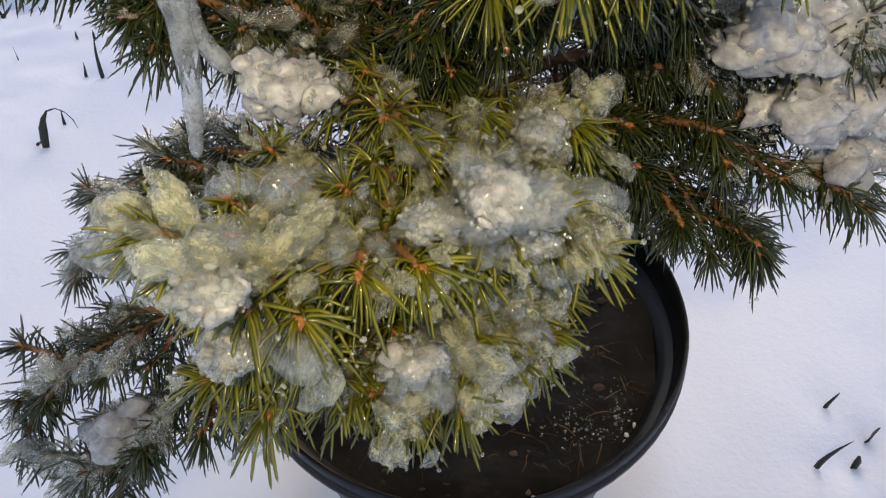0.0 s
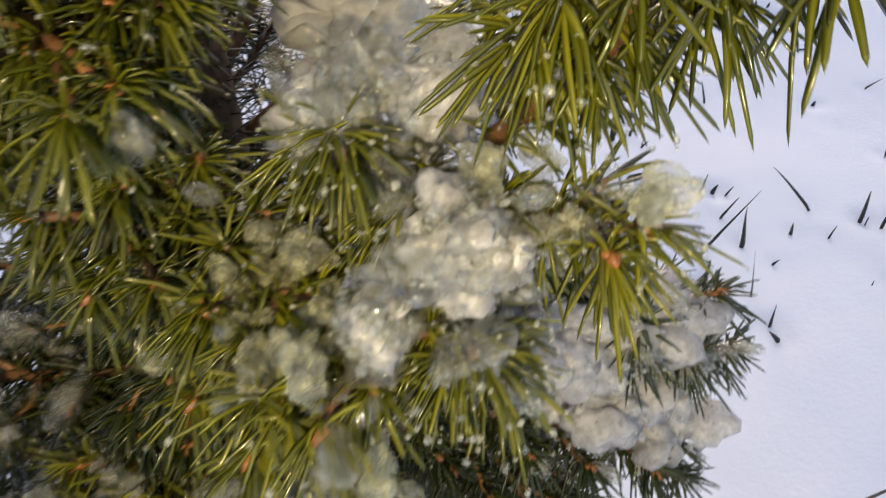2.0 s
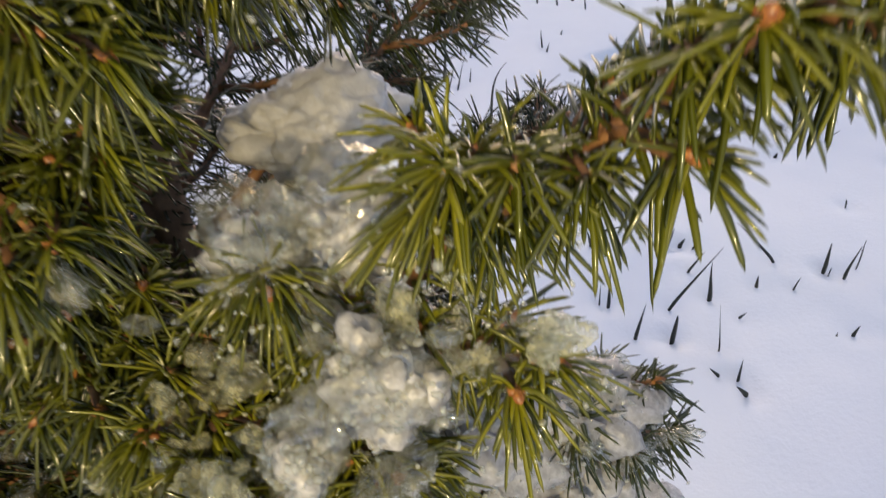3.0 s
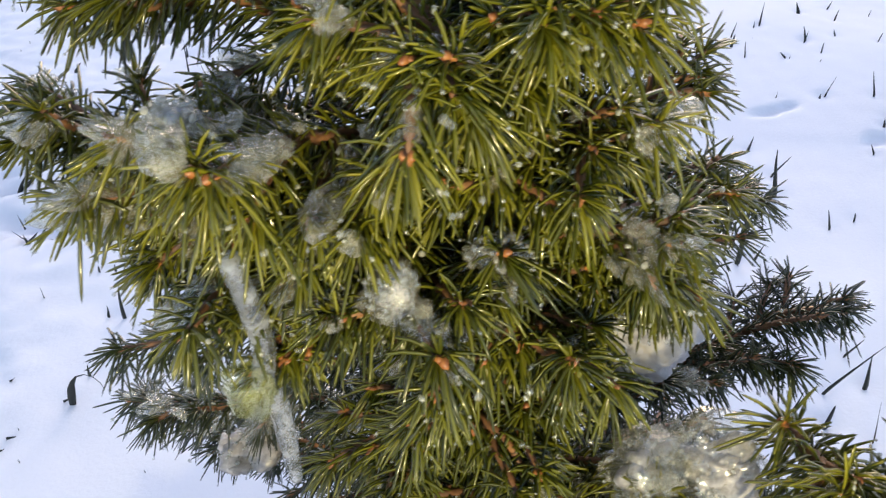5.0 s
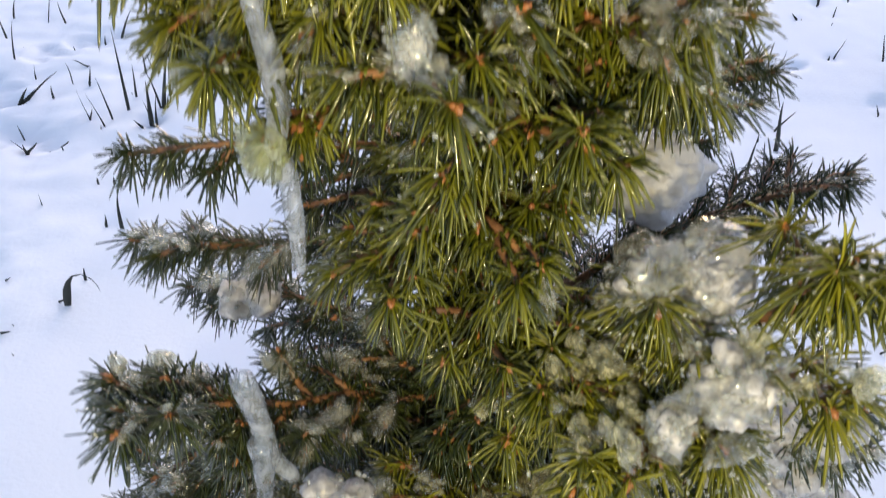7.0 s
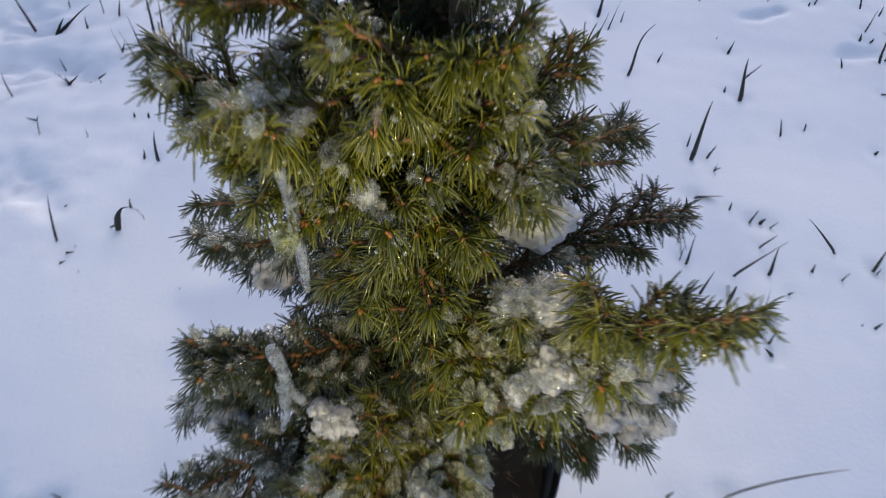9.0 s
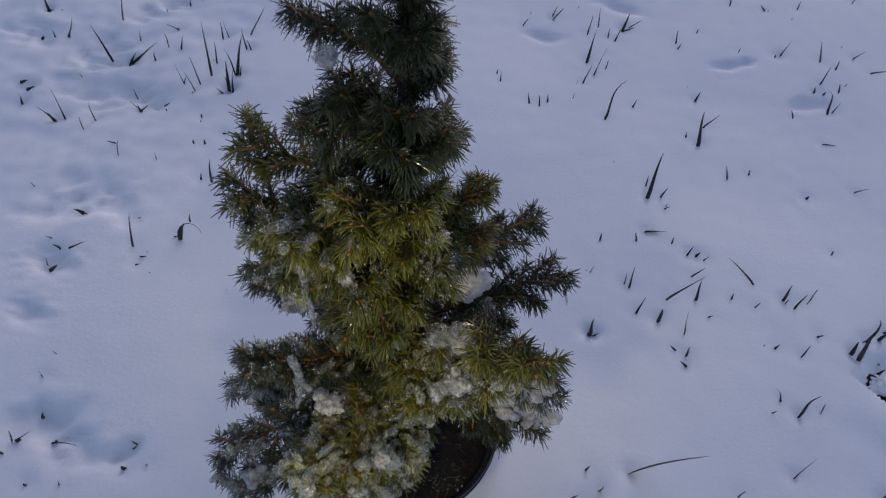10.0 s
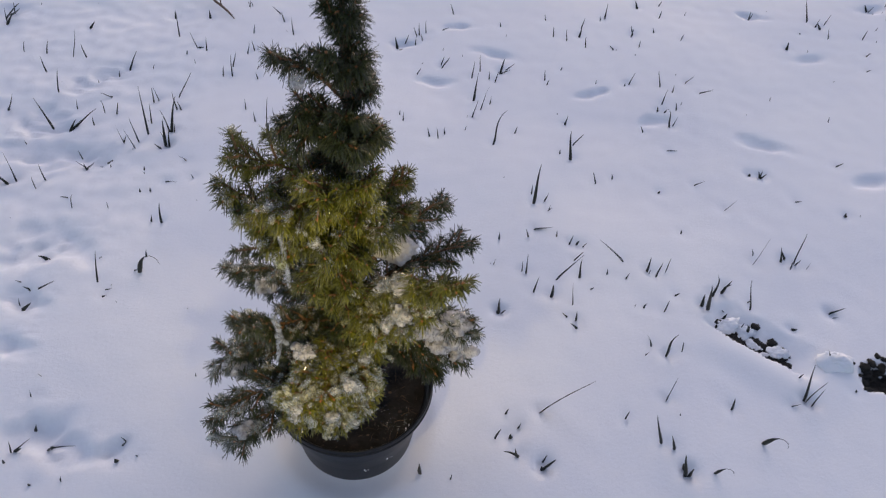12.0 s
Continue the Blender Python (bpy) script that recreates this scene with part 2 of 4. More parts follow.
# ---------------------------------------------------------------- the field
# the broken lip of snow: its two ends, the way along it and the way across it
LIP_A, LIP_B = np.array((0.665, 0.357)), np.array((0.835, 0.226))
LIP_LONG = float(np.linalg.norm(LIP_B - LIP_A))
LIP_U = (LIP_B - LIP_A) / LIP_LONG
LIP_N = np.array((-LIP_U[1], LIP_U[0]))


def trench_depth(x, y):
    """The hollow behind the broken lip: steep at the lip, then a slope that rises slowly."""
    out = np.zeros(len(x))
    for i, (a, b) in enumerate(zip(x, y)):
        r = np.array((a, b)) - LIP_A
        s = float(r @ LIP_U) / LIP_LONG
        wob = 0.010 * noise.noise(Vector((a * 30, b * 30, 2))) + 0.004 * noise.noise(Vector((a * 95, b * 95, 2)))
        q = float(r @ LIP_N) + wob
        along = min(1, max(0, (s + 0.02) / 0.22)) * min(1, max(0, (1.05 - s) / 0.42))
        if q > 0 and along > 0:
            out[i] = 0.032 * along * min(1, q / 0.008) * max(0, 1 - q / 0.085) * (1 + 12 * wob)
        hole = math.hypot(a - 0.965, (b - 0.235) * 1.3) + 2 * wob
        out[i] = max(out[i], 0.026 * min(1, max(0, (0.045 - hole) / 0.02)))
    return out


# hollows over buried tufts and old prints: x, y, half width
DENTS = ((0.168, 1.148, 0.042), (0.577, 1.111, 0.038), (0.725, 0.999, 0.041), (0.241, 1.429, 0.036), (0.342, 1.285, 0.047), (1.236, 1.307, 0.041), (0.967, 0.909, 0.05),
         (1.19, 0.778, 0.048), (0.079, 1.332, 0.028), (1.142, 1.545, 0.036), (1.552, 1.614, 0.048))
HOLLOWS = ((-0.754, 0.955, 0.054), (-0.753, 0.896, 0.048), (-0.71, 1.088, 0.045), (-0.658, 1.147, 0.046), (-0.687, 0.815, 0.061), (-0.765, 0.827, 0.049), (-0.612, 0.812, 0.049),
           (-0.571, 0.535, 0.065), (-0.656, 0.56, 0.044), (-0.647, 0.506, 0.053), (-0.604, 0.39, 0.04), (-0.487, 0.12, 0.048), (-0.435, 0.095, 0.039), (-0.367, 0.086, 0.026),
           (-0.596, 0.29, 0.033), (-1.022, 1.439, 0.061), (-0.93, 0.98, 0.06))

# blades that stand out of the snow: foot x, foot y, lean, height, stoutness (3 more where the blade is bent)
BLADES = []
BLADES += [(-1.013, 1.376, 0.031, 0.043, 2), (-1.013, 1.382, 0.007, 0.047, 1), (-1.028, 1.406, 0.05, 0.044, 1), (-1.023, 1.423, 0.042, 0.03, 1), (-1.014, 1.439, 0.008, 0.034, 0), (-0.515, 0.068, 0.002, 0.011, 0), (-0.511, 0.09, 0.037, 0.035, 1), (-0.509, 0.09, 0.018, 0.018, 1), (-0.516, 0.185, 0.007, 0.024, 0), (-0.605, 0.376, 0.025, 0.025, 2), (-0.614, 0.388, 0.006, 0.021, 1), (-0.589, 0.417, 0.036, 0.017, 0), (-0.602, 0.417, -0.009, 0.008, 0), (-0.622, 0.433, -0.012, 0.003, 0), (-0.593, 0.498, -0.014, 0.009, 0), (-0.6, 0.499, -0.013, 0.011, 2), (-0.524, 0.642, 0.002, 0.018, 0), (-0.599, 0.643, 0.008, 0.032, 0), (-0.613, 0.671, -0.018, -0, 0)]
BLADES += [(-0.694, 0.702, 0.001, 0.03, 0), (-0.761, 0.72, -0.009, 0.023, 2), (-0.747, 0.73, 0.005, 0.085, 2), (-0.686, 0.734, -0.002, 0.042, 1), (-0.611, 0.776, -0.004, 0.016, 1), (-0.614, 0.778, 0.025, 0.023, 1), (-0.558, 0.778, 0.001, 0.008, 0), (-0.615, 0.782, -0.017, 0.02, 1), (-0.581, 0.793, -0.009, 0.001, 0), (-0.578, 0.803, 0.019, 0.017, 2), (-0.523, 0.844, -0.012, 0.055, 1), (-0.552, 0.861, -0.007, 0.048, 0), (-0.553, 0.861, 0.013, 0.026, 0), (-0.52, 0.867, -0.006, 0.069, 0), (-0.506, 0.897, 0.009, 0.133, 1), (-0.697, 0.92, 0.021, 0.033, 2), (-0.696, 0.922, 0.071, 0.058, 1), (-0.734, 0.923, -0.016, 0.09, 1), (-0.697, 0.924, 0.035, 0.033, 2)]
BLADES += [(-0.64, 0.929, 0.001, 0.021, 0), (-0.508, 0.936, 0.008, 0.056, 0), (-0.6, 0.973, 0.012, 0.036, 0), (-0.629, 0.976, 0.003, 0.039, 0), (-0.854, 0.978, 0.029, 0.053, 0), (-0.699, 0.992, 0.005, 0.024, 0), (-0.527, 1.03, 0.004, 0.047, 0), (-0.517, 1.038, -0.006, 0.042, 0), (-0.631, 1.042, -0.023, 0.016, 0), (-0.629, 1.045, -0.019, 0.001, 0), (-0.76, 1.048, 0.017, 0.065, 0), (-0.822, 1.141, -0.002, 0.045, 0), (-0.642, 1.142, 0.003, 0.017, 0), (-0.628, 1.177, 0.03, 0.055, 1), (-0.745, 1.214, -0.005, 0.039, 0), (-0.781, 1.218, 0.032, 0.085, 0), (-0.85, 1.225, 0.014, 0.038, 0), (-0.91, 1.23, 0.009, 0.028, 0), (-0.531, 1.33, 0.005, 0.072, 0)]
BLADES += [(-0.78, 1.36, 0.017, 0.021, 2), (-0.567, 1.436, 0.004, 0.026, 1), (-0.464, 0.032, 0, 0.006, 1), (-0.421, 0.039, 0.008, 0.022, 0), (-0.347, 0.073, -0, 0.011, 2), (-0.185, 0.08, 0.007, -0.045, 0), (-0.318, 0.082, -0.001, 0.005, 0), (-0.465, 0.095, 0.064, 0.039, 0), (-0.458, 0.098, 0.009, 0.012, 1), (-0.348, 0.103, 0.009, 0.011, 0), (-0.493, 0.13, 0.006, 0.017, 1), (-0.493, 0.137, 0.035, 0.004, 0), (-0.465, 0.4, 0.01, 0, 0), (-0.464, 0.417, 0.014, 0, 0), (-0.483, 0.436, 0.019, 0.083, 0), (-0.424, 0.467, 0.011, 0.007, 0), (-0.499, 0.499, 0.009, 0.007, 0), (-0.41, 0.505, 0.003, 0.018, 0), (-0.405, 0.602, 0.006, 0.051, 1)]
BLADES += [(-0.426, 0.605, 0.005, 0.021, 0), (-0.472, 0.694, 0.002, 0.011, 0), (-0.451, 0.697, 0.002, 0.011, 0), (-0.43, 0.731, 0.028, 0.004, 1), (-0.372, 0.746, -0.001, 0.011, 1), (-0.482, 0.767, 0.002, 0.01, 0), (-0.398, 0.803, -0.015, 0.017, 0), (-0.467, 0.848, -0.011, 0.013, 2), (-0.452, 0.863, 0.01, 0.05, 2), (-0.46, 0.865, 0.008, 0.07, 2), (-0.458, 0.865, -0.006, 0.038, 1), (-0.231, 0.899, 0.011, 0.099, 0), (-0.45, 0.91, 0.007, 0.026, 0), (-0.457, 0.912, 0.025, 0.092, 2), (-0.461, 0.912, -0.007, 0.067, 0), (-0.267, 0.951, -0.001, 0.025, 0), (-0.22, 0.955, -0.003, 0.033, 0), (-0.463, 0.998, -0.004, 0.048, 0), (-0.454, 0.998, -0.004, 0.026, 0)]
BLADES += [(-0.298, 1, 0.002, 0.033, 0), (-0.471, 1.05, 0.046, 0.076, 0), (-0.29, 1.139, -0.003, 0.017, 0), (-0.379, 1.145, 0.005, 0.032, 0), (-0.356, 1.146, 0.005, 0.064, 0), (-0.362, 1.188, 0.015, 0.047, 0), (-0.491, 1.237, 0.004, 0.014, 0), (-0.334, 1.251, 0.011, 0.044, 0), (-0.444, 1.262, 0.005, 0.042, 0), (-0.318, 1.269, -0.004, 0.034, 0), (-0.471, 1.275, -0.012, 0.045, 0), (-0.471, 1.277, 0.018, 0.002, 1), (-0.333, 1.357, 0.005, 0.026, 0), (-0.224, 1.357, -0.001, 0.048, 0), (-0.259, 1.43, -0.005, 0.028, 1), (-0.471, 1.442, 0.002, 0.028, 2), (-0.273, 1.471, -0.023, 0.022, 0), (-0.369, 1.508, 0.005, 0.021, 0), (0.175, 0.039, 0, 0.023, 0)]
BLADES += [(0.126, 0.048, -0.002, 0.046, 2), (0.322, 0.056, -0.003, 0.013, 2), (0.323, 0.058, 0.016, 0.032, 2), (0.323, 0.069, 0.005, 0.026, 0), (0.287, 0.077, -0.03, 0.033, 1), (0.282, 0.079, -0.005, 0.026, 0), (0.249, 0.109, 0.005, 0.045, 0), (0.276, 0.111, -0.002, 0.013, 2), (0.291, 0.131, 0.001, 0.018, 2), (0.474, 0.148, -0.001, 0.03, 0), (0.271, 0.155, 0.002, 0.021, 0), (0.331, 0.161, 0.067, 0.125, 2), (0.421, 0.339, -0.016, 0.018, 1), (0.422, 0.358, -0.005, 0.032, 1), (0.406, 0.364, -0.012, 0.013, 0), (0.277, 0.376, -0.001, 0.04, 2), (0.281, 0.376, 0.008, 0.012, 0), (0.275, 0.377, -0.003, 0.008, 1), (0.421, 0.395, -0.009, 0.056, 0)]
BLADES += [(0.383, 0.415, -0.004, 0.041, 2), (0.347, 0.423, 0.005, 0.046, 0), (0.462, 0.435, 0.006, 0.007, 0), (0.396, 0.458, 0.042, 0.077, 0), (0.445, 0.466, -0.002, 0.046, 1), (0.338, 0.473, -0.001, 0.051, 0), (0.331, 0.479, -0.003, 0.031, 0), (0.275, 0.495, 0.004, 0.015, 0), (0.44, 0.51, 0.016, 0.025, 0), (0.464, 0.549, 0.007, 0.012, 0), (0.438, 0.557, 0.003, 0.028, 1), (0.452, 0.557, 0.005, 0.01, 1), (0.291, 0.565, -0.001, 0.021, 0), (0.353, 0.573, -0.008, 0.025, 0), (0.413, 0.576, -0.001, 0.015, 0), (0.366, 0.598, 0.039, 0.013, 2), (0.405, 0.656, 0.007, 0.01, 0), (0.377, 0.681, 0.004, 0.099, 2), (0.4, 0.685, 0.006, 0.028, 0)]
BLADES += [(0.375, 0.709, -0.001, 0.025, 0), (0.482, 0.84, -0.009, 0.075, 2), (0.459, 0.858, -0.001, 0.012, 0), (0.302, 0.883, 0.023, 0.098, 4), (0.495, 0.894, 0.02, 0.039, 0), (0.171, 0.899, -0.004, 0.031, 0), (0.151, 0.903, -0.005, 0.025, 0), (0.187, 0.915, -0.002, 0.02, 0), (0.358, 0.931, 0.005, 0.019, 0), (0.087, 0.963, 0.001, 0.023, 0), (0.488, 0.977, 0.004, 0.026, 1), (0.078, 0.988, 0.001, 0.01, 0), (0.258, 0.993, 0.009, 0.058, 1), (0.281, 1.028, 0.016, 0.061, 1), (0.306, 1.051, 0.001, 0.024, 0), (0.266, 1.069, 0.006, 0.082, 2), (0.463, 1.144, 0.003, 0.017, 0), (0.326, 1.154, 0.009, 0.033, 0), (0.46, 1.165, -0.003, 0.031, 0)]
BLADES += [(0.312, 1.166, -0.001, 0.022, 0), (0.266, 1.169, 0.003, 0.054, 0), (0.121, 1.181, 0.01, 0.023, 0), (0.29, 1.2, -0.004, 0.049, 0), (0.345, 1.203, 0.007, 0.045, 2), (0.345, 1.203, 0.026, 0.015, 0), (0.357, 1.215, 0.026, 0.029, 0), (0.187, 1.217, 0.019, 0.038, 1), (0.185, 1.231, 0.009, 0.028, 0), (0.069, 1.305, 0.027, -0.001, 0), (0.066, 1.314, -0.005, 0.034, 2), (0.116, 1.334, 0.001, 0.024, 0), (0.087, 1.345, 0.011, 0.033, 0), (0.136, 1.354, -0.005, 0.021, 0), (0.12, 1.377, -0.009, 0.029, 0), (0.127, 1.384, -0.001, 0.035, 0), (0.146, 1.394, -0.001, 0.037, 0), (0.193, 1.41, 0.019, 0.008, 0), (0.363, 1.436, -0.002, 0.014, 0)]
BLADES += [(0.499, 1.477, -0.003, 0.018, 0), (0.229, 1.504, -0.012, 0.035, 0), (0.555, 0.05, -0.017, 0.065, 2), (0.561, 0.05, -0.006, 0.04, 2), (0.555, 0.06, -0.008, 0.025, 2), (0.545, 0.093, -0.018, 0.049, 1), (0.526, 0.104, -0.028, 0.083, 1), (0.667, 0.171, -0.007, 0.037, 1), (0.774, 0.178, 0.017, 0, 0), (0.816, 0.183, -0.005, 0.06, 2), (0.555, 0.187, -0.004, 0.077, 1), (0.808, 0.191, 0.003, 0.075, 1), (0.804, 0.192, -0.013, 0.093, 1), (0.902, 0.206, -0.003, 0.007, 0), (0.809, 0.235, -0, 0.016, 0), (0.886, 0.274, -0.018, 0.028, 0), (0.578, 0.282, 0.007, 0.061, 5), (0.794, 0.283, -0.002, 0.014, 0), (0.609, 0.291, -0.005, 0.028, 0)]
BLADES += [(0.554, 0.302, -0.016, 0.029, 3), (0.757, 0.343, 0.027, 0, 0), (0.755, 0.345, -0.018, 0.042, 5), (0.837, 0.346, 0.009, 0.005, 2), (0.714, 0.377, 0.005, 0.017, 2), (0.927, 0.377, 0.038, -0.008, 0), (0.598, 0.384, 0.003, 0.029, 0), (0.927, 0.388, 0.028, 0.013, 2), (0.559, 0.393, 0.002, 0.015, 0), (0.771, 0.393, -0.02, 0.075, 0), (0.688, 0.395, -0.018, 0.079, 2), (0.722, 0.395, -0.006, 0.01, 2), (0.678, 0.403, -0.003, 0.034, 2), (0.771, 0.412, 0.007, 0.004, 0), (0.628, 0.424, 0.007, 0.01, 0), (0.706, 0.428, -0.006, 0.058, 4), (0.7, 0.428, 0.007, 0.014, 0), (0.727, 0.436, 0.003, 0.047, 2), (0.736, 0.45, 0.011, 0.014, 1)]
BLADES += [(0.539, 0.466, 0.003, 0.017, 0), (0.602, 0.474, -0.001, 0.05, 0), (0.502, 0.476, -0.002, 0.017, 0), (0.591, 0.484, -0, 0.01, 0), (0.624, 0.486, 0.004, 0.034, 0), (0.587, 0.488, 0, 0.038, 1), (0.893, 0.504, -0.007, 0.024, 1), (0.926, 0.504, 0.001, 0.017, 0), (0.543, 0.511, -0.063, 0.066, 0), (0.815, 0.513, 0.014, 0.068, 0), (0.906, 0.515, 0.005, 0.017, 0), (0.905, 0.52, -0.017, 0.098, 0), (0.879, 0.524, -0.011, 0.037, 1), (0.89, 0.531, -0.017, 0.03, 1), (0.686, 0.599, -0.003, 0.012, 0), (0.803, 0.676, 0.022, 0.029, 0), (0.975, 0.707, 0.015, 0.002, 0), (0.667, 0.73, 0.003, 0.007, 1), (0.527, 0.753, -0.013, 0.035, 0)]
BLADES += [(0.756, 0.758, 0.022, 0.013, 0), (0.569, 0.772, -0.005, 0.017, 0), (0.927, 0.796, -0.013, 0.024, 2), (0.926, 0.796, -0.005, 0.029, 0), (0.929, 0.796, 0.008, 0.016, 0), (0.9, 0.799, 0, 0.007, 2), (0.722, 0.883, 0.027, 0.002, 0), (0.68, 0.953, -0.01, 0.019, 0), (0.753, 0.979, -0.03, 0.067, 4), (0.763, 0.984, 0.005, 0.028, 0), (0.754, 1.036, 0.002, 0.009, 1), (0.736, 1.04, -0.002, 0.014, 1), (0.786, 1.045, -0.009, 0.026, 0), (0.753, 1.068, 0.006, 0.043, 0), (0.863, 1.119, 0.034, 0.017, 0), (0.794, 1.121, -0.002, 0.023, 0), (0.767, 1.146, -0.016, 0.048, 0), (0.673, 1.152, -0.001, 0.009, 0), (0.596, 1.156, -0.001, 0.014, 0)]
BLADES += [(0.687, 1.161, 0.006, 0.04, 1), (0.84, 1.168, 0.018, 0.022, 1), (0.51, 1.214, 0.002, 0.009, 0), (0.676, 1.33, -0.012, 0.012, 1), (0.596, 1.332, -0.004, 0.032, 0), (0.752, 1.343, -0.002, 0.023, 0), (0.547, 1.365, -0.005, 0.032, 0), (0.882, 1.382, 0.002, 0.02, 0), (0.511, 1.385, -0.003, 0.03, 0), (0.588, 1.393, 0.004, 0.025, 2), (0.742, 1.405, 0.003, 0.027, 0), (0.749, 1.415, -0.015, 0.035, 1), (0.813, 1.425, -0.005, 0.013, 0), (0.599, 1.434, 0.004, 0.034, 0), (0.665, 1.488, -0.001, 0.015, 0), (0.682, 1.502, -0.001, 0.052, 1), (0.85, 1.516, 0.004, 0.024, 0), (0.797, 1.579, -0.01, 0.026, 2), (0.869, 1.598, 0.007, 0.019, 0)]
BLADES += [(1.071, 0.658, -0.005, 0.014, 2), (1.122, 0.835, 0.014, 0.011, 1), (1.386, 1.259, 0.009, 0.006, 0), (1.416, 1.335, 0.008, 0.015, 0), (1.189, 1.359, -0.004, 0.027, 2), (1.339, 1.424, -0.014, 0.033, 0), (1.446, 1.43, 0.005, 0.028, 0), (1.261, 1.445, -0.008, 0.003, 0), (1.338, 1.483, -0.018, 0.022, 2), (1.328, 1.495, 0.004, 0.026, 2), (1.357, 1.504, 0.005, 0.036, 0), (1.311, 1.521, -0.031, 0.072, 1), (1.134, 1.531, -0.002, 0.026, 2), (1.561, 1.615, 0.046, -0.006, 1), (1.555, 1.629, -0.018, 0.026, 2), (1.559, 1.629, 0.012, 0.021, 0)]
BLADES += [(-0.851, 0.759, 0.01, 0.033, 2), (-0.855, 0.809, 0.022, -0.005, 2), (-0.882, 0.814, 0.024, 0.013, 2), (-0.862, 0.798, 0.025, 0.017, 2), (-0.764, 0.723, -0.021, 0.036, 1), (-0.915, 0.971, 0.008, 0.012, 2), (-0.883, 0.972, 0.002, 0.02, 0), (-0.856, 0.976, 0.02, 0.028, 0), (-0.939, 1.061, -0.002, 0.037, 2), (-0.939, 1.061, -0.024, 0.006, 1), (-0.941, 1.065, 0.037, 0.01, 1)]


def snow_sheet(x, y):
    """Heights of the snow over arrays of x and y."""
    fine = np.clip((x + 1.5) / 0.3, 0, 1) * np.clip((2.0 - x) / 0.3, 0, 1) * np.clip((y + 0.4) / 0.2, 0, 1) * np.clip((2.2 - y) / 0.3, 0, 1)
    rough = np.array([0.004 * noise.noise(Vector((a * 5, b * 5, 4))) + 0.0010 * noise.noise(Vector((a * 22, b * 22, 9)))
                      + 0.006 * min(1, max(0, -0.35 - a) * 6) * min(1, max(0, b - 0.40) * 5) * (noise.noise(Vector((a * 8, b * 8, 5))) + 0.7 * noise.noise(Vector((a * 26, b * 26, 5))))
                      if k > 0 else 0.0 for a, b, k in zip(x, y, fine)])
    broad = np.array([0.010 * noise.noise(Vector((a * 1.7, b * 1.7, 0))) for a, b in zip(x, y)])
    z = rough * fine + broad * np.clip(1.2 - np.hypot(x - 0.2, y - 0.9) / 6, 0, 1)
    far = np.hypot(x - 0.2, y - 0.5)
    swell = np.array([noise.noise(Vector((a * 0.05, b * 0.05, 7))) for a, b in zip(x, y)])
    z += np.clip(far - 6, 0, 60) * 0.012 * swell
    wob = np.array([noise.noise(Vector((a * 28, b * 28, 6))) if k > 0 else 0.0 for a, b, k in zip(x, y, fine)])
    for group, depth, flat in ((DENTS, 0.011, 2.4), (HOLLOWS, 0.011, 1.6)):
        for dx, dy, r in group:
            u, v = (x - dx), (y - dy) + 0.35 * (x - dx) * math.sin(dx * 40)
            z -= depth * np.exp(-np.clip(np.hypot(u, v * flat) / r + 0.7 * wob, 0, None) ** 3)
    broken = np.zeros(len(x))
    for dx, dy, r in HOLLOWS:
        broken = np.maximum(broken, np.exp(-(np.hypot(x - dx, (y - dy) * 1.3) / (r * 1.25)) ** 2))
    lumps = np.array([noise.noise(Vector((a * 45, b * 62, 3))) + 0.6 * noise.noise(Vector((a * 85, b * 110, 8))) if k > 0.08 else 0.0 for a, b, k in zip(x, y, broken)])
    z += 0.0065 * broken * lumps
    for b in BLADES:
        z -= (0.0025 + 0.0015 * (b[4] % 3)) * np.exp(-(np.hypot(x - b[0], y - b[1]) / 0.014) ** 2)
    q = np.hypot(x - POT[0], y - POT[1])
    z *= np.clip((q - 0.1) / 0.12, 0, 1)
    z += 0.003 * np.exp(-((q - 0.13) / 0.022) ** 2) - 0.004 * np.clip(1 - np.abs(q - 0.1) / 0.028, 0, 1)
    near = (x > 0.6) & (x < 1.1) & (y > 0.1) & (y < 0.55)
    z[near] -= trench_depth(x[near], y[near])
    ridge = (x - LIP_A[0]) * LIP_N[0] + (y - LIP_A[1]) * LIP_N[1]
    s = ((x - LIP_A[0]) * LIP_U[0] + (y - LIP_A[1]) * LIP_U[1]) / LIP_LONG
    z += 0.006 * np.exp(-((ridge + 0.03) / 0.035) ** 2 - ((s - 0.5) / 0.5) ** 4)
    return z


POT = (0.024, 0.131)


def field():
    fine = np.concatenate([np.arange(-1.5, 0.62, 0.009), np.arange(0.62, 1.0, 0.005), np.arange(1.0, 2.0, 0.0115)])
    steps = [0.03 * 1.17 ** k for k in range(58)]
    outer = np.cumsum(steps)
    xs = np.concatenate([-1.5 - outer[::-1], fine, 2.0 + outer])
    fy = np.concatenate([np.arange(-0.4, 0.18, 0.009), np.arange(0.18, 0.42, 0.005), np.arange(0.42, 2.2, 0.009)])
    ys = np.concatenate([-0.4 - outer[::-1], fy, 2.2 + outer])
    gx, gy = np.meshgrid(xs, ys)
    gx, gy = gx.ravel(), gy.ravel()
    verts = np.stack([gx, gy, snow_sheet(gx, gy)], 1)
    nx = len(xs)
    i, j = np.meshgrid(np.arange(nx - 1), np.arange(len(ys) - 1))
    a = (j * nx + i).ravel()
    faces = np.stack([a, a + 1, a + nx + 1, a + nx], 1)
    ob = new("ground", mesh_of("ground", verts, faces, M_SNOW, True))
    return tagged(ob, "even white snow cover on a wintry meadow", "snow", kind="structure")


field()


